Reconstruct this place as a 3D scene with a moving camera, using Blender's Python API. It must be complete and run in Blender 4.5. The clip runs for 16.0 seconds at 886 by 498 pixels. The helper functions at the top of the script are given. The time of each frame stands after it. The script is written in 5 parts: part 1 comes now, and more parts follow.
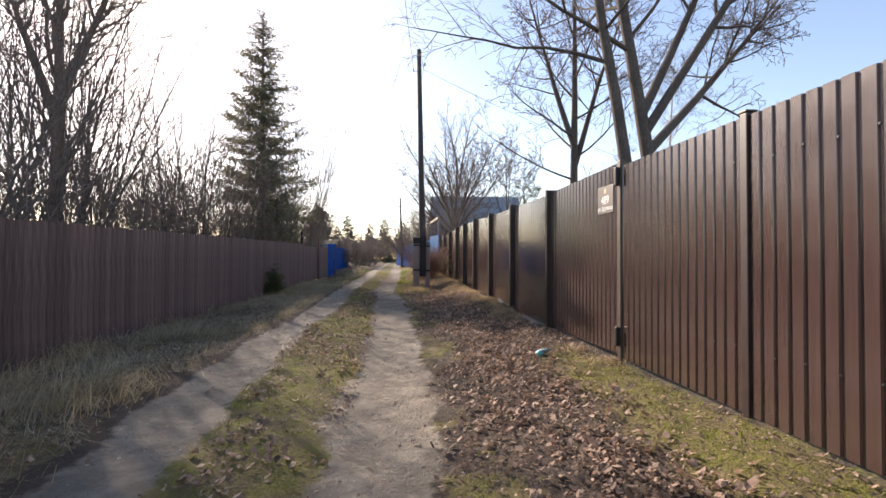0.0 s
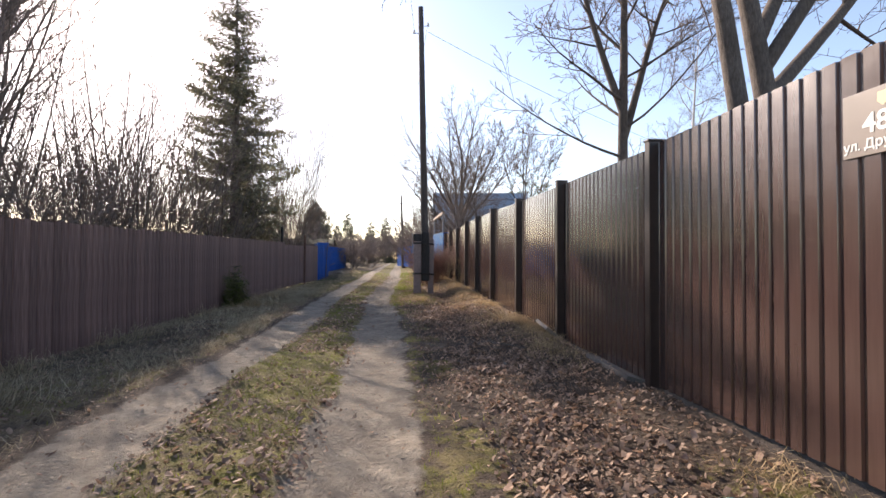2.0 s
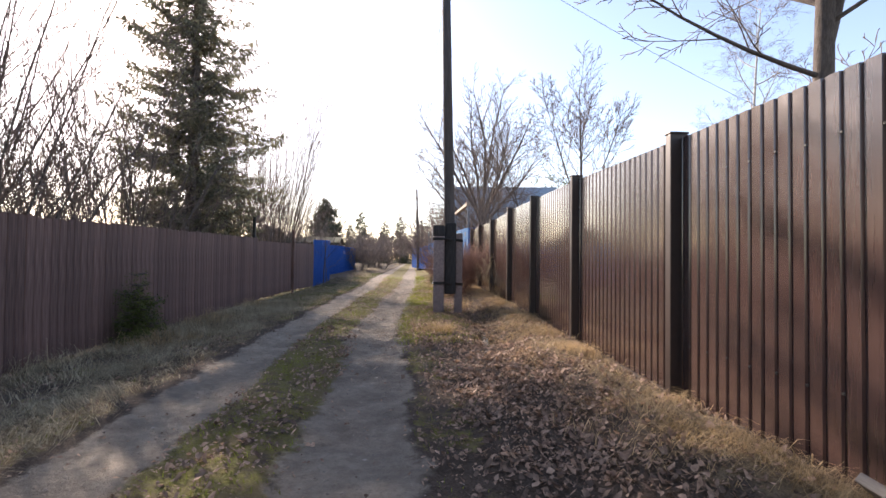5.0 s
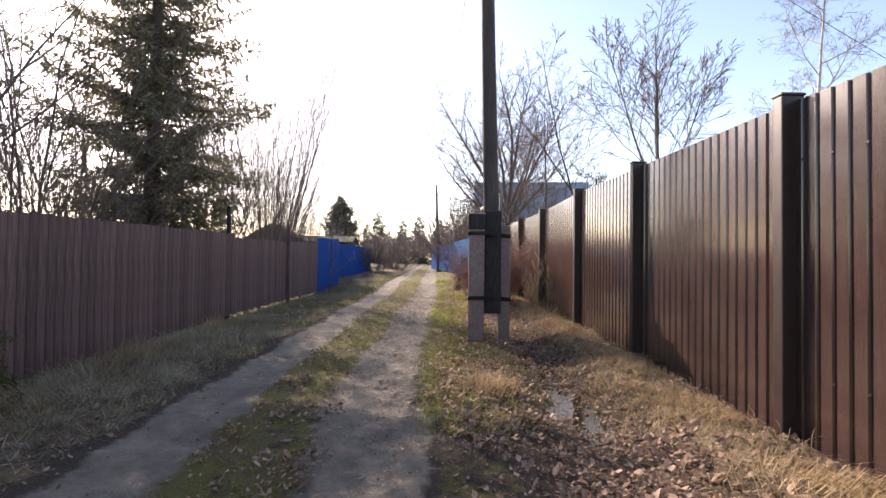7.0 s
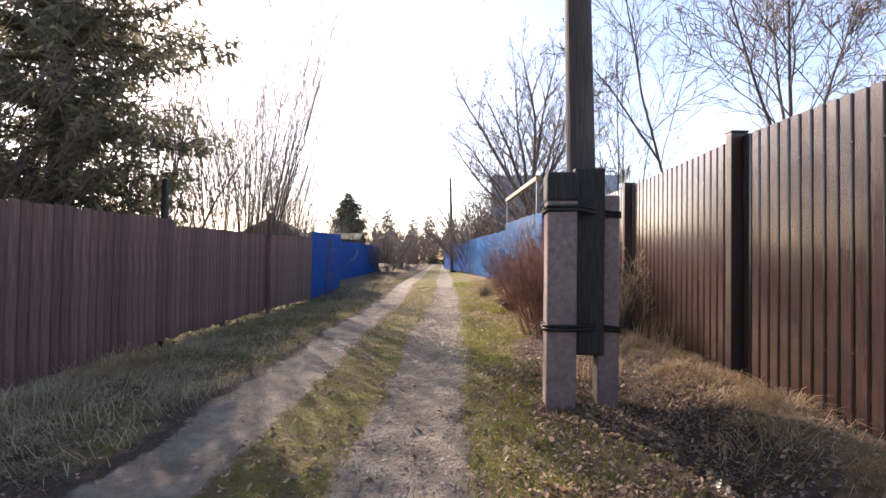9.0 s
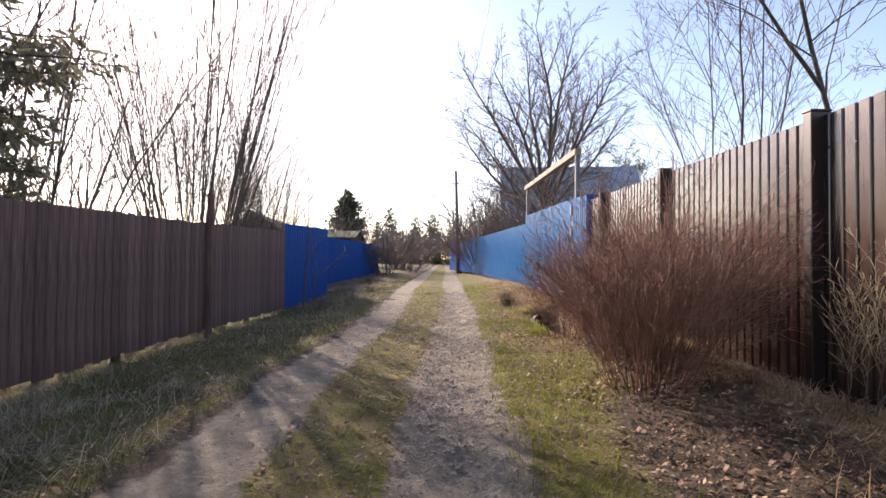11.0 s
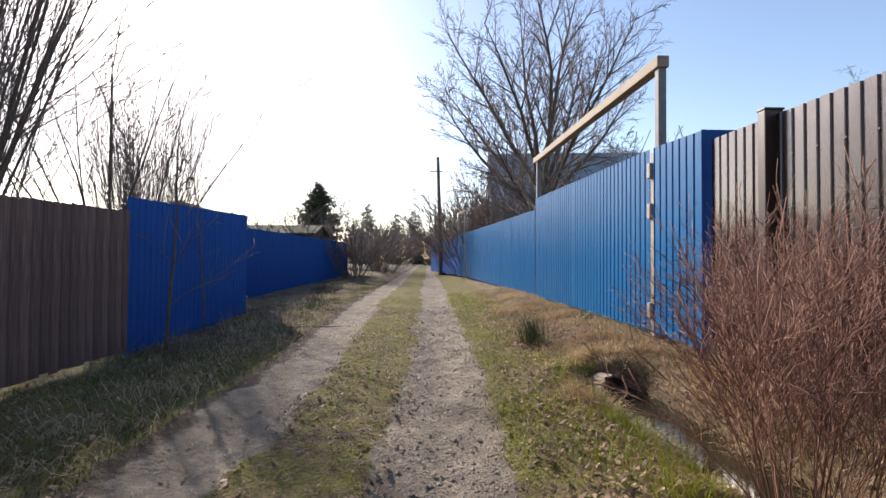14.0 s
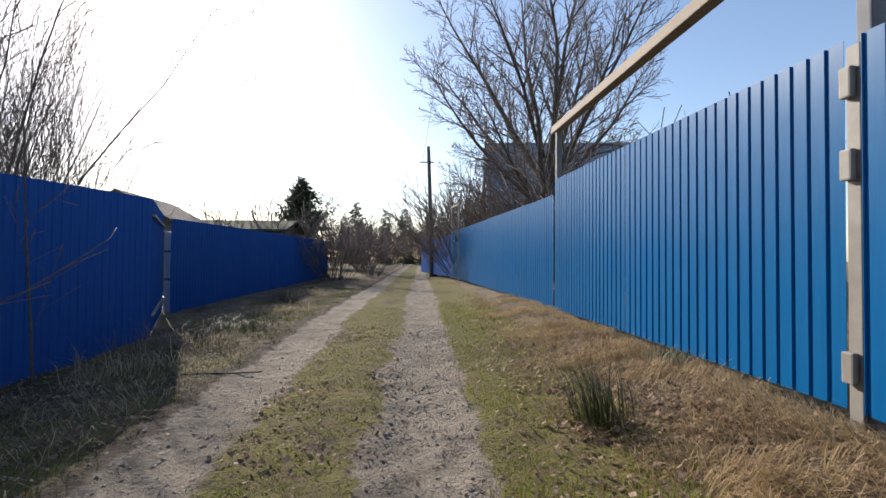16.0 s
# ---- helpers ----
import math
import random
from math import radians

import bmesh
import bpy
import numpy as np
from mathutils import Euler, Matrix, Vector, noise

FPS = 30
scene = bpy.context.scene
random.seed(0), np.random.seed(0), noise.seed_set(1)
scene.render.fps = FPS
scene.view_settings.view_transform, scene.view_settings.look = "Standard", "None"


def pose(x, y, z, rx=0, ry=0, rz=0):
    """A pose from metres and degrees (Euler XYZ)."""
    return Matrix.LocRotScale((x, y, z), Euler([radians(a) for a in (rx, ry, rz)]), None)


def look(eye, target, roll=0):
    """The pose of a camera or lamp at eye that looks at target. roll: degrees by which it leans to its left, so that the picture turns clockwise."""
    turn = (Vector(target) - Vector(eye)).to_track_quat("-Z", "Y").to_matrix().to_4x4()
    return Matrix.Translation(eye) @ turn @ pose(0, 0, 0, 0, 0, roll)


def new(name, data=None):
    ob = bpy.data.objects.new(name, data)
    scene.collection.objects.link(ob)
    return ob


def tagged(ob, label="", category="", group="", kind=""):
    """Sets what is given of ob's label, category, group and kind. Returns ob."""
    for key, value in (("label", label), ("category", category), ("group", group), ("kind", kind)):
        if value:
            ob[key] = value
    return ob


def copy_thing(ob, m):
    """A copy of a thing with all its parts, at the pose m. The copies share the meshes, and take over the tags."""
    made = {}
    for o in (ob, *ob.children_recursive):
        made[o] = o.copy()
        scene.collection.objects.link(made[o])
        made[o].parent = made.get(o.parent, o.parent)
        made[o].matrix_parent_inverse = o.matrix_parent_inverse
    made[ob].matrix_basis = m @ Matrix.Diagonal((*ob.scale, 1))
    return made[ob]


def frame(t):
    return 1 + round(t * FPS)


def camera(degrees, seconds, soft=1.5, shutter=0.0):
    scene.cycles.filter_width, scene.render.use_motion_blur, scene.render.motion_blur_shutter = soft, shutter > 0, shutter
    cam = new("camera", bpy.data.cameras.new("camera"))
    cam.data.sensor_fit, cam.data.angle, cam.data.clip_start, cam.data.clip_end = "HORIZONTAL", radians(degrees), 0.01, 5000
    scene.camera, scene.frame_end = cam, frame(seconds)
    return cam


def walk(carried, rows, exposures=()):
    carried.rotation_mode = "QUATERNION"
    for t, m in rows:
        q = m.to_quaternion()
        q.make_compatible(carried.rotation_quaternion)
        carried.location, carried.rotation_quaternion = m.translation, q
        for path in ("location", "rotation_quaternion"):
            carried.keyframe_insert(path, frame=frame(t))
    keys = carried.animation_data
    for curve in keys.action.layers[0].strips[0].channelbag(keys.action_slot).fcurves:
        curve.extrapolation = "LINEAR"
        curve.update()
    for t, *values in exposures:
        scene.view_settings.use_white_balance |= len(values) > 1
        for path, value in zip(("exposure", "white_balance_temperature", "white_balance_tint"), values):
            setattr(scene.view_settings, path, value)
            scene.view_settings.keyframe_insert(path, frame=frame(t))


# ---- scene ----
cam = camera(87.2, 16.0)
METRES, EYE, TILT, LEAN, TURN = 26.0, 1.3, 0.0, 0.0, 0.0
ROWS = [
    (0.0, 0.0, 0.0, 0.0, -0.01, 1.2, -0.32),
    (0.5, -0.0019, 0.0334, 0.0013, -0.0, 1.17, -0.3),
    (1.0, -0.004, 0.0647, 0.0005, 0.16, 1.21, -0.4),
    (1.5, -0.0047, 0.0988, 0.0009, 0.26, 1.11, -0.35),
    (2.0, -0.0057, 0.1291, 0.0012, 0.28, 1.21, -0.36),
    (2.5, -0.0077, 0.162, 0.002, 0.58, 1.12, -0.36),
    (3.0, -0.0095, 0.193, 0.0021, 0.84, 1.21, -0.41),
    (3.5, -0.0129, 0.2251, 0.003, 1.06, 1.17, -0.46),
    (4.0, -0.0164, 0.256, 0.0021, 1.15, 1.28, -0.52),
    (6.5, -0.0341, 0.413, 0.0052, 4.05, 1.21, -0.78),
    (7.0, -0.0402, 0.4447, 0.0052, 4.39, 1.26, -0.8),
    (7.5, -0.0473, 0.4754, 0.0052, 5.25, 1.21, -0.9),
    (8.0, -0.0539, 0.5071, 0.0042, 5.39, 1.23, -0.88),
    (8.5, -0.059, 0.5372, 0.0036, 5.6, 1.23, -0.87),
    (9.0, -0.0653, 0.5704, 0.004, 5.58, 1.22, -0.88),
    (11.5, -0.0879, 0.7233, 0.002, 6.02, 1.26, -0.63),
    (12.0, -0.0923, 0.7564, 0.0014, 5.96, 1.21, -0.55),
    (12.5, -0.0959, 0.7874, 0.0006, 5.79, 1.24, -0.64),
    (13.0, -0.0976, 0.819, 0.0005, 5.24, 1.2, -0.56),
    (13.5, -0.0988, 0.8467, 0.0021, 4.24, 1.33, -0.56),
    (14.0, -0.0984, 0.8781, 0.0034, 3.77, 1.21, -0.42),
    (14.5, -0.0979, 0.9051, 0.005, 3.42, 1.3, -0.37),
    (15.0, -0.0985, 0.9343, 0.0054, 3.09, 1.24, -0.38),
    (15.5, -0.1005, 0.9619, 0.0043, 2.94, 1.27, -0.4),
    (16.0, -0.1037, 0.9923, 0.0044, 2.8, 1.15, -0.39),
]
walk(cam, [(t, pose(0, 0, EYE, TILT, LEAN, TURN) @ pose(METRES * x, METRES * y, METRES * z, 90 + pitch, roll, yaw)) for t, x, y, z, yaw, pitch, roll in ROWS],
     exposures=[(0.0, 1.15, 7100, 19), (2.0, 1.25, 7100, 20), (4.0, 1.5, 7100, 21), (6.5, 1.42, 7150, 23), (9.0, 1.57, 7150, 24), (11.5, 1.2, 7050, 23), (13.0, 1.04, 6850, 19), (14.5, 0.8, 6650, 15), (16.0, 0.6, 6500, 13)])

# ---- world and sun ----
SUN_AZ, SUN_EL = 37.5, 26.5      # degrees to the left of +y, and above the horizon
world = bpy.data.worlds.new("World")
scene.world = world
world.use_nodes = True
wn = world.node_tree
sky = wn.nodes.new("ShaderNodeTexSky")
sky.sky_type = "NISHITA"
sky.sun_disc = False
sky.sun_elevation = radians(SUN_EL)
sky.sun_rotation = radians(-SUN_AZ)
sky.air_density, sky.dust_density, sky.ozone_density = 1.0, 0.6, 1.4
wn.links.new(sky.outputs[0], wn.nodes["Background"].inputs[0])
wn.nodes["Background"].inputs[1].default_value = 0.13
sun = new("sun", bpy.data.lights.new("sun", "SUN"))
sun.data.energy, sun.data.angle, sun.data.color = 4.3, radians(0.6), (1.0, 0.93, 0.82)
az, el = radians(SUN_AZ), radians(SUN_EL)
TO_SUN = Vector((-math.sin(az) * math.cos(el), math.cos(az) * math.cos(el), math.sin(el)))
sun.matrix_world = look(TO_SUN * 60, (0, 0, 0))


# ---- materials ----
def mat(name, rough=0.8, metal=0.0, spec=0.5):
    m = bpy.data.materials.new(name)
    m.use_nodes = True
    b = m.node_tree.nodes["Principled BSDF"]
    b.inputs["Roughness"].default_value = rough
    b.inputs["Metallic"].default_value = metal
    b.inputs["Specular IOR Level"].default_value = spec
    return m, m.node_tree, b


def node(nt, kind, **inputs):
    n = nt.nodes.new(kind)
    for k, v in inputs.items():
        n.inputs[k.replace("_", " ")].default_value = v
    return n


def noise_tex(nt, scale, detail=4.0, rough=0.55, stretch=None, where="Object"):
    n = node(nt, "ShaderNodeTexNoise", Scale=scale, Detail=detail, Roughness=rough)
    c = nt.nodes.new("ShaderNodeTexCoord")
    if stretch:
        mp = nt.nodes.new("ShaderNodeMapping")
        mp.inputs["Scale"].default_value = stretch
        nt.links.new(c.outputs[where], mp.inputs[0])
        nt.links.new(mp.outputs[0], n.inputs["Vector"])
    else:
        nt.links.new(c.outputs[where], n.inputs["Vector"])
    return n.outputs["Fac"]


def ramp(nt, fac, stops):
    r = nt.nodes.new("ShaderNodeValToRGB")
    e = r.color_ramp.elements
    while len(e) < len(stops):
        e.new(0.5)
    for s, (p, c) in zip(e, stops):
        s.position, s.color = p, (*c, 1)
    nt.links.new(fac, r.inputs[0])
    return r.outputs[0]


def mix(nt, fac, a, b, how="MIX"):
    m = nt.nodes.new("ShaderNodeMix")
    m.data_type, m.blend_type = "RGBA", how
    for sock, v in ((m.inputs[0], fac), (m.inputs[6], a), (m.inputs[7], b)):
        if hasattr(v, "links"):
            nt.links.new(v, sock)
        else:
            sock.default_value = v if isinstance(v, (int, float)) else (*v, 1)
    return m.outputs[2]


def calc(nt, op, a, b=0.0):
    m = nt.nodes.new("ShaderNodeMath")
    m.operation = op
    for sock, v in zip(m.inputs, (a, b)):
        if hasattr(v, "links"):
            nt.links.new(v, sock)
        else:
            sock.default_value = v
    return m.outputs[0]


def bump(nt, b, height, strength, dist=0.01):
    n = node(nt, "ShaderNodeBump", Strength=strength, Distance=dist)
    nt.links.new(height, n.inputs["Height"])
    nt.links.new(n.outputs[0], b.inputs["Normal"])


def simple(name, c1, c2, scale=12.0, rough=0.8, metal=0.0, stretch=None, bmp=0.2, dist=0.004, island=0.0, obj=0.0, spec=0.4, thin=0.0):
    """A two-tone surface with grain, stains and fine relief; pieces may differ among themselves."""
    m, nt, b = mat(name, rough, metal, spec)
    if thin:
        tr = nt.nodes.new("ShaderNodeBsdfTranslucent")
        both = nt.nodes.new("ShaderNodeMixShader")
        both.inputs[0].default_value = thin
        nt.links.new(b.outputs[0], both.inputs[1])
        nt.links.new(tr.outputs[0], both.inputs[2])
        nt.links.new(both.outputs[0], nt.nodes["Material Output"].inputs[0])
    fine = noise_tex(nt, scale, 6, 0.6, stretch)
    big = noise_tex(nt, scale * 0.13, 3, 0.5)
    col = ramp(nt, fine, [(0.3, c1), (0.7, c2)])
    col = mix(nt, calc(nt, "MULTIPLY", ramp(nt, big, [(0.4, (0, 0, 0)), (0.75, (1, 1, 1))]), 0.45), col, [v * 0.55 for v in c1])
    for amount, kind, out in ((island, "ShaderNodeNewGeometry", "Random Per Island"), (obj, "ShaderNodeObjectInfo", "Random")):
        if amount:
            r = nt.nodes.new(kind).outputs[out]
            h = nt.nodes.new("ShaderNodeHueSaturation")
            nt.links.new(calc(nt, "MULTIPLY_ADD", r, amount), h.inputs["Value"])
            h.inputs["Value"].links[0].from_node.inputs[2].default_value = 1 - amount / 2
            nt.links.new(col, h.inputs["Color"])
            col = h.outputs[0]
    nt.links.new(col, b.inputs["Base Color"])
    if thin:
        nt.links.new(col, tr.inputs["Color"])
    if bmp:
        bump(nt, b, fine, bmp, dist)
    return m


def painted_sheet(name, c1, c2, rough, gloss=0.45, dust=0.10, coat=0.0):
    """Coated steel sheet: even paint with dust, streaks and slightly uneven gloss."""
    m, nt, b = mat(name, rough, 0.0, gloss)
    b.inputs["Coat Weight"].default_value = coat
    b.inputs["Coat Roughness"].default_value = 0.12
    streak = noise_tex(nt, 6, 4, 0.6, (6, 6, 0.35))
    big = noise_tex(nt, 0.7, 3)
    col = ramp(nt, streak, [(0.3, c1), (0.75, c2)])
    col = mix(nt, calc(nt, "MULTIPLY", big, dust), col, (0.26, 0.22, 0.18))
    r = nt.nodes.new("ShaderNodeObjectInfo").outputs["Random"]
    h = nt.nodes.new("ShaderNodeHueSaturation")
    nt.links.new(calc(nt, "MULTIPLY_ADD", r, 0.16), h.inputs["Value"])
    h.inputs["Value"].links[0].from_node.inputs[2].default_value = 0.92
    nt.links.new(col, h.inputs["Color"])
    nt.links.new(h.outputs[0], b.inputs["Base Color"])
    rr = calc(nt, "MULTIPLY_ADD", noise_tex(nt, 3, 4), 0.2)
    rr.node.inputs[2].default_value = rough - 0.1
    nt.links.new(rr, b.inputs["Roughness"])
    bump(nt, b, noise_tex(nt, 2.2, 2, 0.5, (1, 1, 0.4)), 0.12, 0.012)
    return m


M_BROWN = painted_sheet("brown_sheet", (0.052, 0.029, 0.025), (0.068, 0.039, 0.033), 0.2, 0.85, 0.03, 0.55)
M_BROWN_POST = simple("brown_post", (0.03, 0.019, 0.016), (0.045, 0.028, 0.023), 9, 0.45, bmp=0.05)
M_BLUE = painted_sheet("blue_sheet", (0.0006, 0.094, 0.26), (0.001, 0.116, 0.30), 0.36, 0.12, 0.012)
# second, darker blue, lifted and reddened to hold the glare haze in its colour
M_BLUE_DARK = painted_sheet("hazed_blue_sheet", (0.013, 0.078, 0.29), (0.018, 0.096, 0.34), 0.6, 0.05, 0.06)
M_SLAT = simple("weathered_board", (0.093, 0.052, 0.042), (0.26, 0.158, 0.13), 7, 0.8, stretch=(8, 8, 0.5), bmp=0.6, dist=0.005, obj=0.42)
M_OLDWOOD = simple("old_grey_wood", (0.085, 0.072, 0.062), (0.19, 0.165, 0.14), 9, 0.88, stretch=(7, 7, 0.35), bmp=0.6, dist=0.006)
M_TIMBER = simple("sawn_timber", (0.22, 0.175, 0.13), (0.36, 0.295, 0.225), 9, 0.75, stretch=(7, 0.5, 7), bmp=0.3)
M_TAR = simple("tarred_wood", (0.010, 0.009, 0.009), (0.05, 0.045, 0.042), 9, 0.7, stretch=(6, 6, 0.5), bmp=0.5)
M_CONC = simple("rough_concrete", (0.19, 0.146, 0.135), (0.32, 0.25, 0.23), 22, 0.9, bmp=0.6, dist=0.006)
M_STEEL = simple("grey_steel", (0.15, 0.155, 0.17), (0.22, 0.225, 0.24), 6, 0.7, 0.0, bmp=0.05)
M_DARK_STEEL = simple("dark_steel", (0.03, 0.028, 0.027), (0.05, 0.045, 0.04), 20, 0.55, 0.4, bmp=0.1)
M_JAMB = simple("primed_steel", (0.22, 0.20, 0.175), (0.33, 0.30, 0.26), 5, 0.6, bmp=0.1)
M_WHITE = simple("white_paint", (0.62, 0.62, 0.60), (0.74, 0.74, 0.72), 6, 0.6, bmp=0.05)
M_BARK = simple("grey_bark", (0.075, 0.061, 0.053), (0.165, 0.137, 0.118), 14, 0.95, stretch=(3, 3, 0.8), bmp=0.8, dist=0.02)
M_TWIG = simple("brown_twig", (0.12, 0.09, 0.077), (0.23, 0.175, 0.147), 6, 0.9, bmp=0)
M_REDTWIG = simple("red_brown_twig", (0.135, 0.068, 0.052), (0.34, 0.185, 0.135), 5, 0.8, bmp=0, island=0.9)
M_BIRCH = simple("birch_bark", (0.30, 0.28, 0.26), (0.62, 0.60, 0.57), 5, 0.8, stretch=(1, 1, 4), bmp=0.2)
M_NEEDLE = simple("spruce_needles", (0.12, 0.12, 0.078), (0.28, 0.26, 0.175), 3, 0.8, bmp=0, island=0.7, thin=0.5)
M_FARGREEN = simple("far_conifer", (0.05, 0.06, 0.038), (0.12, 0.125, 0.075), 2, 0.85, bmp=0, island=0.6, thin=0.3)
M_LEAF = simple("dry_leaf", (0.16, 0.095, 0.066), (0.52, 0.36, 0.25), 16, 0.75, bmp=0.1, island=1.25, spec=0.5, thin=0.3)
M_STRAW = simple("dead_grass", (0.33, 0.225, 0.11), (0.62, 0.465, 0.27), 3, 0.8, bmp=0, island=0.7, thin=0.35)
M_GREYGRASS = simple("grey_dead_grass", (0.27, 0.22, 0.14), (0.58, 0.49, 0.325), 3, 0.85, bmp=0, island=1.0, thin=0.35)
M_GRASS = simple("spring_grass", (0.135, 0.165, 0.016), (0.31, 0.325, 0.045), 3, 0.7, bmp=0, island=0.6, thin=0.4)
# darker copy of the spring grass, with the verge's shade put into its colour
M_GRASS_SHADED = simple("shaded_grass", (0.055, 0.075, 0.018), (0.15, 0.165, 0.045), 3, 0.75, bmp=0, island=0.6, thin=0.3)
M_STONE = simple("gravel_stone", (0.25, 0.21, 0.17), (0.46, 0.395, 0.325), 8, 0.9, bmp=0.3, island=0.7)
M_ROOF = simple("blue_grey_roof", (0.22, 0.30, 0.385), (0.29, 0.375, 0.465), 3, 0.5, 0.0, bmp=0.05)
M_WALLBOARD = simple("dark_siding", (0.06, 0.075, 0.09), (0.10, 0.12, 0.14), 5, 0.7, stretch=(1, 1, 6))
M_BUD = simple("swelling_buds", (0.10, 0.12, 0.035), (0.19, 0.20, 0.07), 3, 0.8, bmp=0, island=0.5, thin=0.4)


def soil_material():
    m, nt, b = mat("verge_and_track_soil", 0.95, 0, 0.25)

    def att(name):
        a = nt.nodes.new("ShaderNodeAttribute")
        a.attribute_name = name
        return a.outputs["Fac"]
    fine, mid, big = noise_tex(nt, 70, 6, 0.65), noise_tex(nt, 9, 5, 0.6), noise_tex(nt, 1.3, 4)
    clod = noise_tex(nt, 26, 4, 0.7)
    humus = ramp(nt, fine, [(0.3, (0.045, 0.032, 0.024)), (0.7, (0.155, 0.113, 0.083))])
    sand = ramp(nt, mid, [(0.25, (0.31, 0.255, 0.195)), (0.6, (0.48, 0.41, 0.32)), (0.8, (0.57, 0.49, 0.385))])
    sand = mix(nt, calc(nt, "MULTIPLY", fine, 0.5), sand, (0.24, 0.20, 0.16))
    patch = ramp(nt, noise_tex(nt, 2.6, 6, 0.7), [(0.42, (0, 0, 0)), (0.62, (1, 1, 1))])
    sand = mix(nt, calc(nt, "MULTIPLY", patch, 0.68), sand, (0.21, 0.175, 0.14))
    sand = mix(nt, calc(nt, "MULTIPLY", ramp(nt, clod, [(0.5, (0, 0, 0)), (0.68, (1, 1, 1))]), 0.35), sand, (0.19, 0.155, 0.125))
    moss = ramp(nt, fine, [(0.3, (0.11, 0.103, 0.022)), (0.55, (0.235, 0.22, 0.046)), (0.75, (0.365, 0.335, 0.09))])
    straw = ramp(nt, fine, [(0.3, (0.15, 0.108, 0.064)), (0.7, (0.38, 0.285, 0.17))])
    wet = att("wet")

    def edge(name, lo=0.35, hi=0.65):
        s = calc(nt, "ADD", att(name), calc(nt, "MULTIPLY", calc(nt, "SUBTRACT", mid, 0.5), 1.3))
        return ramp(nt, s, [(lo, (0, 0, 0)), (hi, (1, 1, 1))])
    col = mix(nt, edge("straw"), humus, straw)
    moss = mix(nt, ramp(nt, noise_tex(nt, 5, 5, 0.7), [(0.38, (0, 0, 0)), (0.58, (0.85, 0.85, 0.85))]), moss, (0.20, 0.15, 0.075))
    col = mix(nt, edge("moss", 0.36, 0.62), col, moss)
    col = mix(nt, edge("sand", 0.3, 0.7), col, sand)
    col = mix(nt, calc(nt, "MULTIPLY", big, 0.3), col, (0.10, 0.085, 0.065))
    col = mix(nt, calc(nt, "MULTIPLY", wet, 0.75), col, (0.035, 0.028, 0.022))
    nt.links.new(col, b.inputs["Base Color"])
    bump(nt, b, calc(nt, "ADD", calc(nt, "MULTIPLY", fine, 0.6), calc(nt, "ADD", clod, mid)), 1.0, 0.05)
    return m


M_SOIL = soil_material()

# ---- mesh helpers ----


def link(name, verts, faces, material, parent=None, label="", smooth=False):
    me = bpy.data.meshes.new(name)
    me.from_pydata([tuple(v) for v in verts], [], faces)
    me.materials.append(material)
    if smooth:
        me.polygons.foreach_set("use_smooth", [True] * len(me.polygons))
    me.update()
    ob = new(name, me)
    ob.parent = parent
    if label:
        tagged(ob, label)
    return ob


def part(name, bm, material, parent, label="", smooth=False):
    me = bpy.data.meshes.new(name)
    bmesh.ops.recalc_face_normals(bm, faces=bm.faces)
    bm.to_mesh(me)
    bm.free()
    me.materials.append(material)
    if smooth:
        me.polygons.foreach_set("use_smooth", [True] * len(me.polygons))
    ob = new(name, me)
    ob.parent = parent
    if label:
        tagged(ob, label)
    return ob


def box(bm, x0, x1, y0, y1, z0, z1, bevel=0.0):
    m = Matrix.LocRotScale(((x0 + x1) / 2, (y0 + y1) / 2, (z0 + z1) / 2), None, (x1 - x0, y1 - y0, z1 - z0))
    r = bmesh.ops.create_cube(bm, size=1, matrix=m)
    if bevel:
        es = list({e for v in r["verts"] for e in v.link_edges})
        bmesh.ops.bevel(bm, geom=es, offset=bevel, segments=2, affect="EDGES", profile=0.6)
    return r["verts"]


def empty(name, m, label, category, group="", kind=""):
    e = new(name)
    e.matrix_world = m
    e.empty_display_size = 0.2
    return tagged(e, label, category, group, kind)


class Tubes:
    """Collects tapered tubes along polylines as plain vertex and face lists."""

    def __init__(self):
        self.v, self.f = [], []

    def add(self, pts, radii, sides=5):
        v, f = self.v, self.f
        base = len(v)
        up = Vector((0.31, 0.17, 0.93))
        n = len(pts)
        for i in range(n):
            d = (pts[min(i + 1, n - 1)] - pts[max(i - 1, 0)])
            a = d.cross(up)
            if a.length < 1e-6:
                a = d.cross(Vector((1, 0, 0)))
            a.normalize()
            c = d.cross(a).normalized()
            r = radii[i]
            for k in range(sides):
                w = 2 * math.pi * k / sides
                v.append(pts[i] + a * (r * math.cos(w)) + c * (r * math.sin(w)))
        for i in range(n - 1):
            p, q = base + i * sides, base + (i + 1) * sides
            for k in range(sides):
                j = (k + 1) % sides
                f.append((p + k, p + j, q + j, q + k))
        f.append(tuple(base + (n - 1) * sides + k for k in range(sides)))

    def link(self, name, material, parent, label="", smooth=True):
        return link(name, self.v, self.f, material, parent, label, smooth)


# ---- smooth noise on arrays ----
_table = np.random.RandomState(7).rand(256, 256)


def vnoise(x, y, scale):
    x, y = np.asarray(x) * scale, np.asarray(y) * scale
    i, j = np.floor(x).astype(int), np.floor(y).astype(int)
    u, v = x - i, y - j
    u, v = u * u * (3 - 2 * u), v * v * (3 - 2 * v)
    t = _table
    i0, i1, j0, j1 = i % 256, (i + 1) % 256, j % 256, (j + 1) % 256
    return (t[i0, j0] * (1 - u) + t[i1, j0] * u) * (1 - v) + (t[i0, j1] * (1 - u) + t[i1, j1] * u) * v


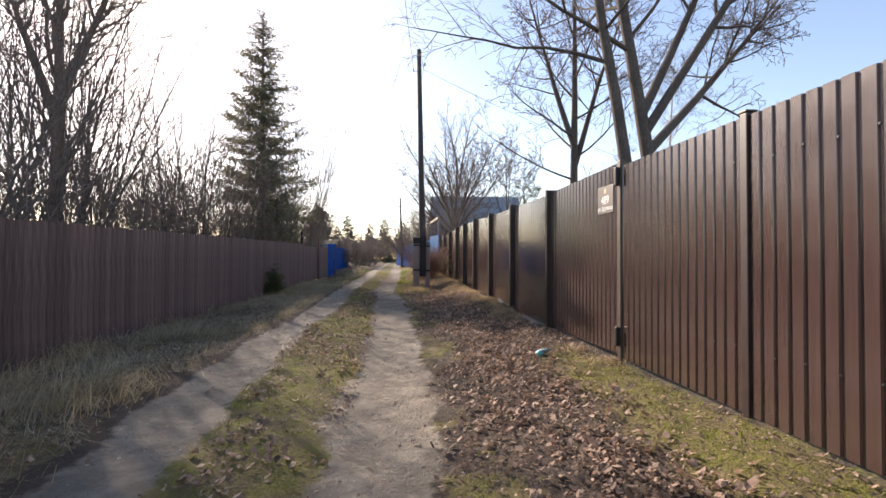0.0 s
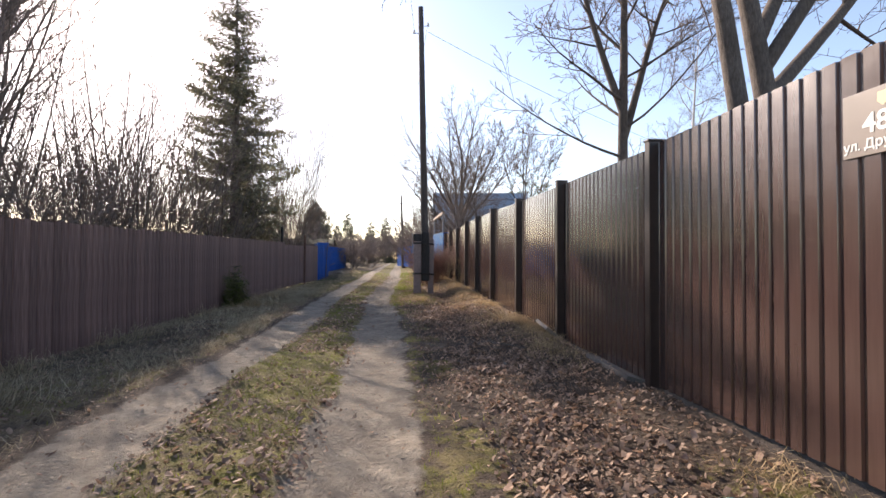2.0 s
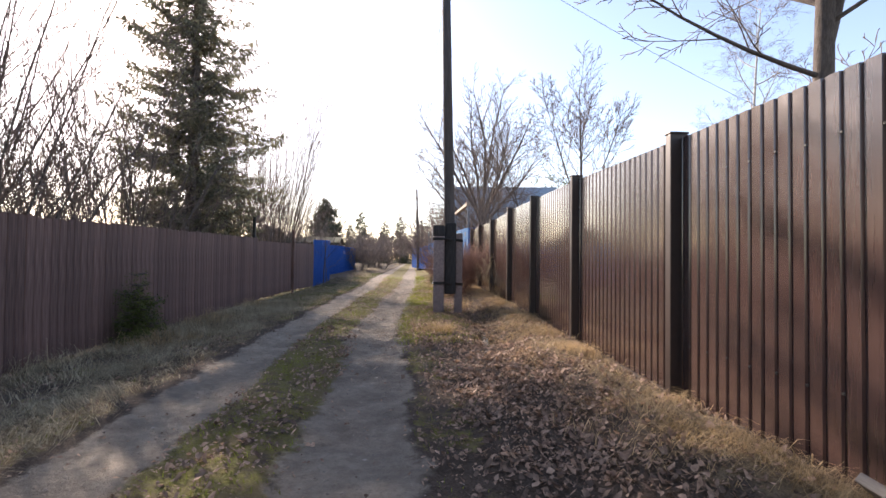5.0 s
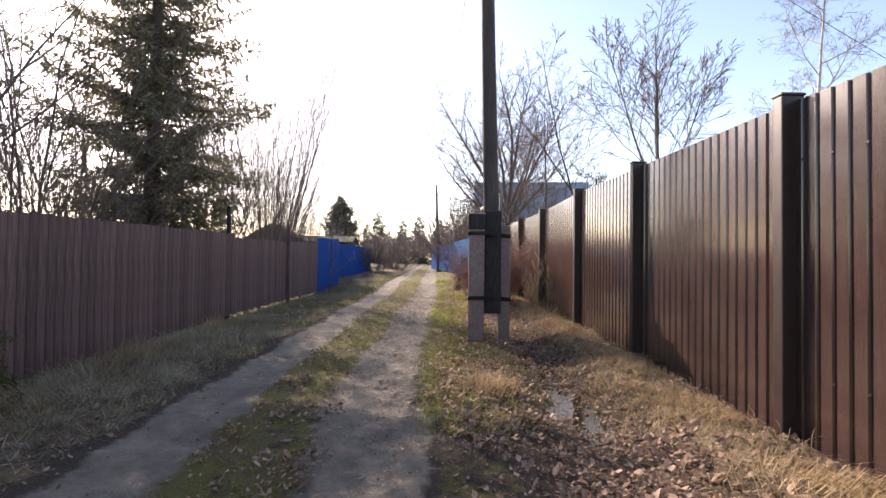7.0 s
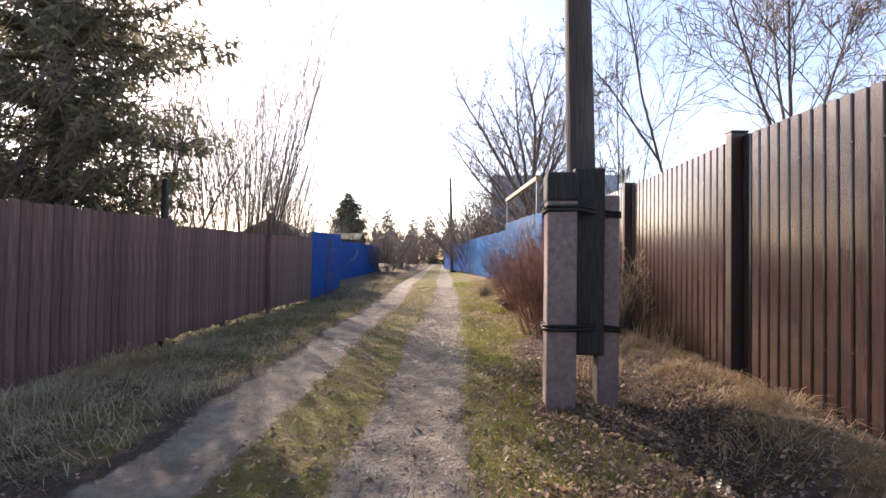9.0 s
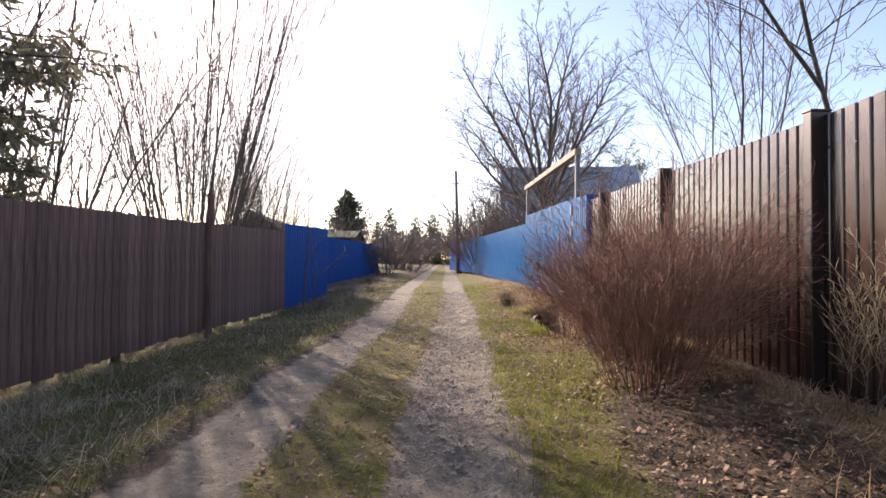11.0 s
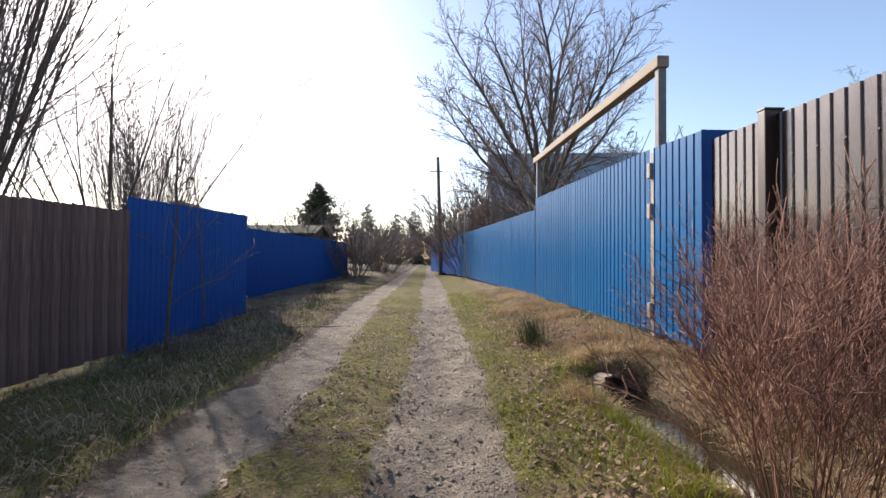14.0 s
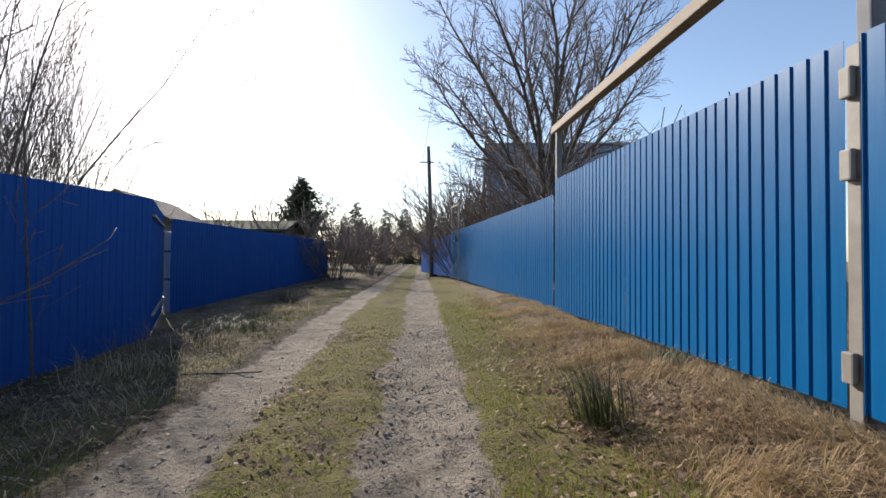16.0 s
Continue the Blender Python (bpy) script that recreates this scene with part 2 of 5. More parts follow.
def fbm(x, y, scale, octaves=4):
    s, a, n = 0, 0.5, 0
    for k in range(octaves):
        s = s + a * vnoise(np.asarray(x) + 13.7 * k, np.asarray(y) - 7.1 * k, scale * 2 ** k)
        n += a
        a *= 0.55
    return s / n


# ---- the lane's plan ----
def fence_r(y):
    return 2.48 - 0.0987 * y


def fence_l(y):
    return -4.26 - 0.1 * y


def middle(y):
    return -0.89 - 0.0994 * y


def rut_r(y):
    return np.interp(y, [-40, 2.5, 7, 12, 16, 18.3, 22.3, 28, 36, 400], [3.9, -0.37, -0.75, -1.33, -1.98, -2.22, -2.5, -2.87, -3.64, -40.1])


def rut_l(y):
    return np.interp(y, [-40, 2.5, 7, 11.5, 17.4, 22.8, 28, 33.8, 400], [2.5, -1.86, -2.5, -2.82, -3.52, -4.02, -4.38, -5.15, -41.8])


def smooth01(x, a, b):
    t = np.clip((np.asarray(x) - a) / (b - a), 0, 1)
    return t * t * (3 - 2 * t)


def bell(x, c, w):
    return np.exp(-((np.asarray(x) - c) / w) ** 2)


def ditch(x, y):
    """The ditch beside the lane: a wet hollow by the pole, and a narrow channel under the bush."""
    u = x - middle(y)
    a = 0.16 * bell(u, 2.45, 0.45) * smooth01(y, 13.8, 15.8) * (1 - smooth01(y, 19.2, 21.0))
    c = 0.56 * bell(x, -1.05 - 0.16 * (y - 26.6) + 0.2 * (1 - smooth01(y, 23, 25.5)), 0.34) * smooth01(y, 24.3, 25.8) * (1 - smooth01(y, 27.45, 27.8))
    return a, c


def height(x, y, rough=True):
    x, y = np.asarray(x, float), np.asarray(y, float)
    u = x - middle(y)
    yy = np.clip(y, 0, 34)
    zt = 0.04 + 0.0062 * yy
    zr = np.interp(y, [0, 5, 10, 15, 19, 28, 35], [0.15, 0.16, 0.18, 0.24, 0.33, 0.37, 0.40])
    zl = np.interp(y, [0, 12, 20, 28, 36, 50], [0.0, 0.02, 0.06, 0.06, 0.24, 0.32])
    z = zt + (zl - zt) * smooth01(u, -1.6, -3.1) + (zr - zt) * smooth01(u, 1.3, 3.1)
    dr, dl = x - rut_r(y), x - rut_l(y)
    z = z - 0.045 * bell(dr, 0, 0.36) - 0.04 * bell(dl, 0, 0.30) + 0.03 * bell(u, middle(0) * 0 - 0.9, 0.5)
    a, c = ditch(x, y)
    z = z - a - c
    z = z + 0.10 * bell(u, -2.75, 0.45) * fbm(x, y, 0.9, 3)                      # hummocks along the left fence
    z = z + 0.14 * bell(u, 2.95, 0.4) * smooth01(y, 8.5, 10.5) * (0.3 + fbm(x, y, 1.1, 3)) * (1 - 0.5 * smooth01(y, 25, 27)) * (1 - smooth01(y, 36, 42))
    if rough:
        soft = np.exp(-np.minimum(np.abs(dr) / 0.40, np.abs(dl) / 0.34) ** 4)
        z = z + (fbm(x, y, 0.6, 3) - 0.5) * 0.06 + (fbm(x, y, 4.5, 3) - 0.5) * (0.055 - 0.03 * soft)
        rub = smooth01(y, 12, 16) * (1 - 0.55 * smooth01(y, 20, 23)) * np.exp(-(np.abs(dr) / 0.5) ** 4)
        z = z + (fbm(x, y, 8, 2) - 0.5) * (0.018 + 0.055 * rub)
        # tyre marks pressed into the edge of the walked track
        lug = np.exp(-((dr + 0.36) / 0.06) ** 2) * (1 - smooth01(y, 11, 13))
        z = z + lug * (0.010 * np.sign(np.sin(y * 2 * math.pi / 0.075)) - 0.012)
    return z


def zones(x, y):
    """How far the ground is bare sand, moss, straw or wet at a place, each from 0 to 1."""
    u = x - middle(y)
    dr, dl = np.abs(x - rut_r(y)), np.abs(x - rut_l(y))
    n = (fbm(x, y, 1.7, 4) - 0.5)
    sand = np.maximum(1 - smooth01(dr + n * 0.35, 0.28, 0.52), 1 - smooth01(dl + n * 0.3, 0.22, 0.42))
    far = smooth01(y, 45, 60)
    inner = (x > rut_l(y)) & (x < rut_r(y))
    moss = np.where(inner, 0.72 + 0.9 * n, 0.0)
    rside = smooth01(x - rut_r(y), 0.25, 0.45)
    moss = np.maximum(moss, rside * (1 - smooth01(x - rut_r(y), 0.7 + 0.5 * smooth01(y, 20, 24), 1.3 + 0.6 * smooth01(y, 20, 24))) * (0.36 + 0.74 * smooth01(y, 17, 21) + 1.3 * n))
    moss = np.maximum(moss, bell(u, 2.95, 0.5) * (1 - smooth01(y, 4.8, 6.8)) * (1.05 + n))
    lside = smooth01(rut_l(y) - x, 0.25, 0.6)
    moss = np.maximum(moss, lside * (0.25 + 0.5 * smooth01(y, 17, 22) * (1 - smooth01(y, 27, 30)) + n))
    straw = np.maximum(bell(u, 3.05, 0.42) * smooth01(y, 8, 10.5) * (0.8 + n), smooth01(u, 1.6, 2.5) * smooth01(y, 22, 26) * (0.75 + n))
    straw = np.maximum(straw, lside * (0.5 + n))
    a, c = ditch(x, y)
    wet = np.clip(a * 0.9 + c * 2.4, 0, 1)
    wet = np.maximum(wet, 0.35 * (1 - smooth01(np.abs(x - rut_r(y)), 0.3, 0.6)) * bell(y, 15.0, 3.0) * smooth01(n, -0.1, 0.25))
    return sand * (1 - 0.4 * far), moss, straw, wet


# ---- the ground, one sheet to the horizon ----
def make_ground():
    un = np.concatenate([-np.array([700, 420, 250, 150, 90, 55, 35, 22, 14, 9.5, 7, 5.6, 4.7]), np.arange(-4.1, 4.11, 0.056), np.array([4.7, 5.6, 7, 9.5, 14, 22, 35, 55, 90, 150, 250, 420, 700])])
    yn = np.concatenate([np.array([-150, -80, -45, -28, -18, -12, -8, -5, -3, -1.5]), np.arange(0, 33, 0.056), np.arange(33, 36, 0.1), np.arange(36, 60, 0.3), np.array([61, 64, 69, 76, 86, 100, 120, 150, 190, 250, 340, 480, 700])])
    U, Y = np.meshgrid(un, yn)
    X = U + middle(Y)
    Z = height(X, Y)
    nu, ny = len(un), len(yn)
    co = np.stack([X, Y, Z], -1).reshape(-1, 3)
    i = np.arange(ny - 1)[:, None] * nu + np.arange(nu - 1)[None]
    faces = np.stack([i, i + 1, i + nu + 1, i + nu], -1).reshape(-1, 4)
    me = bpy.data.meshes.new("ground")
    me.from_pydata(co.tolist(), [], faces.tolist())
    me.polygons.foreach_set("use_smooth", [True] * len(me.polygons))
    for name, values in zip(("sand", "moss", "straw", "wet"), zones(X, Y)):
        me.attributes.new(name, "FLOAT", "POINT").data.foreach_set("value", np.ascontiguousarray(values.reshape(-1), dtype=np.float32))
    me.materials.append(M_SOIL)
    return tagged(new("ground", me), "sandy lane with two wheel tracks, mossy strip and leafy verges", "ground", kind="structure")


make_ground()


# ---- corrugated sheet fences ----
def sheet(name, s0, s1, b0, b1, t0, t1, material, parent, pitch=0.14, y=0.0, label=""):
    """A ribbed steel sheet from s0 to s1 along a fence, foot from b0 to b1, top from t0 to t1."""
    prof, s = [], s0
    while s < s1 - 0.001:
        for ds, dy in ((0.0, 0.0), (pitch - 0.036, 0.0), (pitch - 0.029, -0.014), (pitch - 0.007, -0.014)):
            if s + ds < s1:
                prof.append((s + ds, dy))
        s += pitch
    prof.append((s1, 0.0))
    n, verts = len(prof), []
    for off in (0.0, -0.003):
        for top in (0, 1):
            for s, dy in prof:
                k = (s - s0) / (s1 - s0)
                z = (t0 + (t1 - t0) * k) if top else (b0 + (b1 - b0) * k)
                verts.append((s, y + dy + off, z))
    faces = []
    for i in range(n - 1):
        faces += [(i + 1, i, n + i, n + i + 1), (2 * n + i, 2 * n + i + 1, 3 * n + i + 1, 3 * n + i),
                  (n + i + 1, n + i, 3 * n + i, 3 * n + i + 1), (i, i + 1, 2 * n + i + 1, 2 * n + i)]
    faces += [(0, 2 * n, 3 * n, n), (2 * n - 1, 4 * n - 1, 3 * n - 1, n - 1)]
    return link(name, verts, faces, material, parent, label)


def screws(s0, s1, zs, parent, pitch=0.23, y=0.004):
    bm = bmesh.new()
    for z in zs:
        s = s0 + 0.06
        while s < s1:
            bmesh.ops.create_cone(bm, cap_ends=True, segments=6, radius1=0.011, radius2=0.008, depth=0.008, matrix=pose(s, y, z + 0.01 * math.sin(s * 40), -90))
            s += pitch
    return tagged(part("screws", bm, M_DARK_STEEL, parent), kind="stuff")


R_DIR = math.degrees(math.atan2(1, -0.0987))       # the way along the tall fence


def along_r(y):
    """A frame on the tall fence: x runs along it away from the lane's start, y points to the lane."""
    return Matrix.Translation((fence_r(y), y, 0)) @ pose(0, 0, 0, 0, 0, R_DIR)


def gz(x, y):
    return float(height(x, y, False))


K = math.hypot(1, 0.0987)                          # fence metres for each metre of y


def rail(bm, s0, s1, z0, z1, y0=-0.06, y1=-0.02, h=0.04):
    v = box(bm, s0, s1, y0, y1, -h / 2, h / 2)
    for w in v:
        w.co.z += z0 if w.co.x < (s0 + s1) / 2 else z1


RIB = 0.115                                        # rib to rib on the brown sheets
brown = empty("metal_fence", along_r(0), "tall brown ribbed steel fence with dark square posts", "fence")
POSTS = [7.58, 10.02, 12.36, 14.86, 17.16, 19.38, 21.88, 24.40, 26.78]
EDGES = [-7.0, -4.4, -1.9, 0.7, 3.35, 5.22] + POSTS + [27.6]
top_at = lambda y: float(np.interp(y, [2, 7.5, 12.3, 14.8, 19.5, 19.6, 21.9, 28], [2.34, 2.37, 2.45, 2.53, 2.58, 2.51, 2.51, 2.60]))
foot_at = lambda y: float(np.interp(y, [0, 5, 10, 15, 19.5, 22, 28], [0.18, 0.2, 0.2, 0.27, 0.36, 0.38, 0.46]))
for a, b in zip(EDGES[:-1], EDGES[1:]):
    if abs(a - 5.22) < 0.01:
        continue
    for f in (0.22, 0.85):
        bars = bmesh.new()
        rail(bars, a * K, b * K, foot_at(a) + (top_at(a) - foot_at(a)) * f, foot_at(b) + (top_at(b) - foot_at(b)) * f, -0.10, -0.06)
        part("crossbar", bars, M_BROWN_POST, brown)
    sheet("panel", a * K + 0.012, b * K - 0.012, foot_at(a), foot_at(b), top_at(a), top_at(b), M_BROWN, brown, RIB, -0.04)
    screws(a * K + 0.05, b * K - 0.05, [foot_at(a) + (top_at(a) - foot_at(a)) * f for f in (0.22, 0.85)], brown, y=-0.036)


def fence_post(s, z0, z1, parent, material, w=0.085, out=0.055, back=0.10):
    bm = bmesh.new()
    box(bm, s - w / 2, s + w / 2, -back, out, z0, z1, 0.008)
    p = part("post", bm, material, parent)
    bm = bmesh.new()
    box(bm, s - w / 2 - 0.007, s + w / 2 + 0.007, -back - 0.007, out + 0.007, z1, z1 + 0.018, 0.006)
    part("cap", bm, material, p)
    return p


for y in POSTS:
    fence_post(y * K, -0.15 + gz(fence_r(y), y), top_at(y) + 0.035, brown, M_BROWN_POST)
for y in (3.35, -1.9, -7.0):
    fence_post(y * K, -0.1 + gz(fence_r(y), y), top_at(y) + 0.02, brown, M_BROWN_POST, 0.07, -0.02)

# the wicket gate with its number plate
wicket = empty("wicket_gate", along_r(5.26) @ pose(0, -0.04, 0), "closed brown ribbed steel wicket gate with black hinges", "gate")
W = (POSTS[0] - 5.26) * K - 0.052
sheet("leaf", 0.0, W, 0.24, 0.20, 2.40, 2.39, M_BROWN, wicket, RIB, y=0.012)
bm = bmesh.new()
box(bm, -0.045, 0.03, -0.06, 0.016, 0.18, 2.43, 0.006)
part("hinge_post", bm, simple("mossy_steel_post", (0.062, 0.043, 0.031), (0.088, 0.064, 0.046), 8, 0.5, bmp=0.1), wicket)
for z0, z1 in ((0.32, 0.30), (1.3, 1.29), (2.3, 2.29)):
    bm = bmesh.new()
    rail(bm, 0.0, W, z0, z1)
    part("gate_rail", bm, M_BROWN_POST, wicket)
for z in (0.44, 2.24):
    bm = bmesh.new()
    box(bm, -0.045, 0.01, 0.017, 0.07, z - 0.11, z + 0.11, 0.018)
    box(bm, 0.01, 0.045, 0.017, 0.035, z + 0.06, z + 0.11, 0.006)
    part("hinge", bm, M_DARK_STEEL, wicket, "black steel hinge")


def letters(text, size, m, parent, material, name="lettering", extrude=0.001):
    cu = bpy.data.curves.new(name, "FONT")
    cu.body, cu.size, cu.align_x, cu.extrude, cu.offset = text, size, "CENTER", extrude, size * 0.02
    ob = bpy.data.objects.new(name, cu)
    scene.collection.objects.link(ob)
    me = bpy.data.meshes.new_from_object(ob.evaluated_get(bpy.context.evaluated_depsgraph_get()))
    bpy.data.objects.remove(ob)
    me.materials.clear()
    me.materials.append(material)
    ob = new(name, me)
    ob.parent = parent
    ob.matrix_local = m
    return ob


M_PLATE = simple("brown_plate", (0.185, 0.15, 0.128), (0.22, 0.18, 0.153), 4, 0.4, bmp=0)
M_CREST = simple("gold_print", (0.50, 0.43, 0.24), (0.58, 0.50, 0.30), 9, 0.5, bmp=0)
plate = empty("number_plate", along_r(5.58) @ pose(0, -0.026, 2.02), "light brown house number plate with white lettering", "sign")
bm = bmesh.new()
box(bm, -0.205, 0.205, 0.0, 0.008, -0.163, 0.163, 0.003)
part("board", bm, M_PLATE, plate)
TURN_OUT = Matrix(((-1, 0, 0, 0), (0, 0, 1, 0.0095), (0, 1, 0, 0), (0, 0, 0, 1)))
letters("489", 0.135, TURN_OUT @ pose(0, -0.05, 0), plate, M_WHITE)
letters("ул. Дружная", 0.066, TURN_OUT @ pose(0.0, -0.128, 0), plate, M_WHITE)
bm = bmesh.new()
vs = [bm.verts.new((x, 0.0095, z)) for x, z in ((-0.026, 0.135), (0.026, 0.135), (0.029, 0.09), (0.0, 0.062), (-0.029, 0.09))]
bm.faces.new(vs)
part("crest", bm, M_CREST, plate, "plain gold shield shape")

# blue gates and fence beyond
blue = empty("blue_gate", along_r(28.66), "closed blue ribbed steel double gate under a timber beam", "gate")
G = (34.95 - 28.66) * K
sheet("leaf", 0.10, G * 0.5 - 0.01, 0.52, 0.50, 2.77, 2.86, M_BLUE, blue, y=0.02)
sheet("leaf", G * 0.5 + 0.01, G - 0.08, 0.50, 0.46, 2.86, 2.95, M_BLUE, blue, y=0.02)
for s, z1 in ((0.02, 3.75), (G + 0.02, 3.92)):
    bm = bmesh.new()
    box(bm, s - 0.05, s + 0.05, -0.13, -0.03, -0.1, z1, 0.012)
    part("gate_post", bm, M_STEEL, blue, "grey steel gate post")
bm = bmesh.new()
v = box(bm, -0.06, G + 0.3, -0.15, -0.0, 0, 0.14, 0.012)
for w in bm.verts:
    w.co.z += 3.75 + 0.17 * w.co.x / G
part("beam", bm, M_TIMBER, blue, "weathered sawn timber beam")
bm = bmesh.new()
box(bm, 0.0, 0.09, -0.012, 0.016, 0.40, 2.72, 0.006)
part("gate_jamb", bm, M_JAMB, blue, "bare pale steel jamb")
for z in (0.78, 2.0, 2.5):
    bm = bmesh.new()
    box(bm, 0.02, 0.10, 0.017, 0.06, z - 0.10, z + 0.09, 0.012)
    part("hinge", bm, M_JAMB, blue, "grey steel hinge")
corner = empty("blue_fence", along_r(27.66), "short blue ribbed steel fence corner", "fence")
sheet("panel", 0.0, 0.98 * K, 0.50, 0.52, 2.70, 2.76, M_BLUE, corner, y=0.03)
bm = bmesh.new()
box(bm, -0.012, 0.004, -0.62, 0.03, 0.42, 2.71, 0.003)
# turned away from the sun: its shade is put in with the darker blue
part("return_panel", bm, M_BLUE_DARK, corner)
far_b = Matrix.Translation((fence_r(35.02), 35.02, 0)) @ pose(0, 0, 0, 0, 0, math.degrees(math.atan2(12.5, -2.05)))
far_blue = empty("blue_fence", far_b, "long blue ribbed steel fence along the lane", "fence")
for k in range(5):
    sheet("panel", k * 2.5 + 0.02, k * 2.5 + 2.49, 0.46, 0.46, 2.68 + 0.015 * k, 2.69 + 0.015 * k, M_BLUE, far_blue)
far_gate = empty("blue_gate", far_b @ pose(12.6, 0, 0, 0, 0, 4), "small pale blue gate under a steel frame", "gate")
sheet("leaf", 0.05, 1.55, 0.48, 0.46, 2.75, 2.75, M_BLUE, far_gate, y=0.05)
for s in (0.0, 1.6):
    bm = bmesh.new()
    box(bm, s - 0.05, s + 0.05, -0.05, 0.04, 0.2, 3.9, 0.01)
    part("gate_post", bm, M_STEEL, far_gate)
bm = bmesh.new()
box(bm, -0.1, 1.7, -0.05, 0.05, 3.9, 4.0, 0.01)
part("beam", bm, M_TIMBER, far_gate)
last = empty("blue_fence", far_b @ pose(14.3, 0, 0, 0, 0, 6), "dark blue steel fence at the lane's far end", "fence")
for k in range(4):
    sheet("panel", k * 2.4, k * 2.4 + 2.38, 0.46, 0.46, 2.6, 2.6, M_BLUE_DARK, last)

# ---- the slatted fence on the other side ----
L_DIR = math.degrees(math.atan2(1, -0.1))


def along_l(y):
    """A frame on the low fence: x runs along it, -y points to the lane."""
    return Matrix.Translation((fence_l(y), y, 0)) @ pose(0, 0, 0, 0, 0, L_DIR)


def slat_mesh(w, h, t):
    bm = bmesh.new()
    box(bm, -w / 2, w / 2, -t, 0, 0, h)
    top = [v for v in bm.verts if v.co.z > h - 0.01]
    for v in top:
        v.co.z -= 0.006 if v.co.x > 0 else 0.0
    bmesh.ops.bevel(bm, geom=[e for e in bm.edges if abs(e.verts[0].co.z - e.verts[1].co.z) > 0.5], offset=0.0055, segments=1, affect="EDGES")
    me = bpy.data.meshes.new("slat")
    bm.to_mesh(me)
    bm.free()
    me.materials.append(M_SLAT)
    return me


def slat_fence(y0, y1, tops, foots, label, rng, pitch=0.126):
    f = empty("wooden_fence", along_l(y0), label, "fence")
    length = (y1 - y0) * K
    meshes = [slat_mesh(0.1172 + 0.001 * (k % 3), 1.0, 0.020) for k in range(4)]
    for up in (0.25, 0.80):
        bm = bmesh.new()
        n = max(1, int(length / 3))
        for k in range(n):
            a, b = k * length / n, (k + 1) * length / n - 0.004
            za = [np.interp(y0 + s / K, *foots) + up * (np.interp(y0 + s / K, *tops) - np.interp(y0 + s / K, *foots)) for s in (a, b)]
            rail(bm, a, b, za[0], za[1], 0.002, 0.045, 0.08)
        part("rail", bm, M_OLDWOOD, f)
    for k in range(int(length / pitch)):
        s = (k + 0.5) * pitch
        y = y0 + s / K
        zt, zb = float(np.interp(y, *tops)) + rng.uniform(-0.012, 0.012), float(np.interp(y, *foots)) + rng.uniform(-0.02, 0.02)
        ob = new("slat", meshes[rng.randrange(4)])
        ob.parent = f
        ob.matrix_local = pose(s + rng.uniform(-0.002, 0.002), -rng.uniform(0.001, 0.005), zb, 0, rng.uniform(-0.1, 0.1), 0) @ Matrix.Diagonal((1, 1, zt - zb, 1))
    return f, length


def left_post(parent, s, z0, z1, w, material, y=0.10):
    bm = bmesh.new()
    box(bm, s - w / 2, s + w / 2, y - w / 2, y + w / 2, z0, z1, 0.012)
    return part("post", bm, material, parent)


rng = random.Random(5)
fa, la = slat_fence(-6.0, 21.44, ([0, 5, 12, 21], [1.70, 1.72, 1.82, 1.93]), ([0, 12, 18, 21.4], [0.03, 0.06, 0.12, 0.17]), "weathered brown wooden slat fence beside the lane", rng)
for k in range(9):
    left_post(fa, 0.3 + k * 3.0, -0.2, 1.60, 0.08, M_OLDWOOD)
left_post(fa, la - 0.22, -0.2, 2.52, 0.075, M_DARK_STEEL, 0.05)
fb, lb = slat_fence(21.30, 28.72, ([21, 25, 28.7], [1.85, 1.90, 2.0]), ([21, 25, 28.7], [0.17, 0.19, 0.14]), "reddish brown wooden slat fence with dark posts", rng)
left_post(fb, (25.1 - 21.36) * K, -0.2, 2.40, 0.085, M_SLAT, -0.07)
for s in (1.9, 5.6):
    left_post(fb, s, -0.2, 1.75, 0.08, M_OLDWOOD)

lb1 = empty("blue_fence", along_l(28.66) @ pose(0, 0.05, 0, 0, 0, 0), "dark blue ribbed steel fence in shade", "fence")
for a, b in ((0.0, 2.02), (2.02, 4.04)):
    sheet("panel", a * K - 0.02 * (a > 0), b * K, 0.02 + 0.04 * a, 0.02 + 0.04 * b, 2.18 + 0.03 * a, 2.18 + 0.03 * b, M_BLUE_DARK, lb1, y=-0.06 - 0.005 * (a > 0))
leaf_open = empty("blue_gate", Matrix.Translation((-7.54, 32.72, 0)) @ pose(0, 0, 0, 0, 0, math.degrees(math.atan2(2.83, -1.71))), "dark blue ribbed steel gate leaf standing open", "gate")
sheet("leaf", 0.02, 3.28, 0.20, 0.24, 2.31, 2.31, M_BLUE_DARK, leaf_open)
for z0, z1 in ((0.5, 0.54), (2.05, 2.05)):
    bm = bmesh.new()
    rail(bm, 0.02, 3.28, z0, z1)
    part("gate_rail", bm, M_STEEL, leaf_open)
lb2 = empty("blue_fence", Matrix.Translation((-8.9, 35.3, 0)) @ pose(0, 0, 0, 0, 0, math.degrees(math.atan2(16, -1.6))), "long dark blue steel fence behind brush", "fence")
for k in range(7):
    sheet("panel", k * 2.4, k * 2.4 + 2.385, 0.20, 0.20, 2.22 + 0.02 * k, 2.24 + 0.02 * k, M_BLUE_DARK, lb2)
# no real post: a white strip added for the sky shining through the gap
jamb = empty("gate_jamb", Matrix.Translation((-9.12, 35.55, 0)) @ pose(0, 0, 0, 0, 0, 30), "narrow white strip standing in for a bright sky gap, with two bars", "gate post")
bm = bmesh.new()
box(bm, -0.07, 0.07, -0.05, 0.05, 0.0, 1.95, 0.01)
part("post", bm, M_WHITE, jamb)
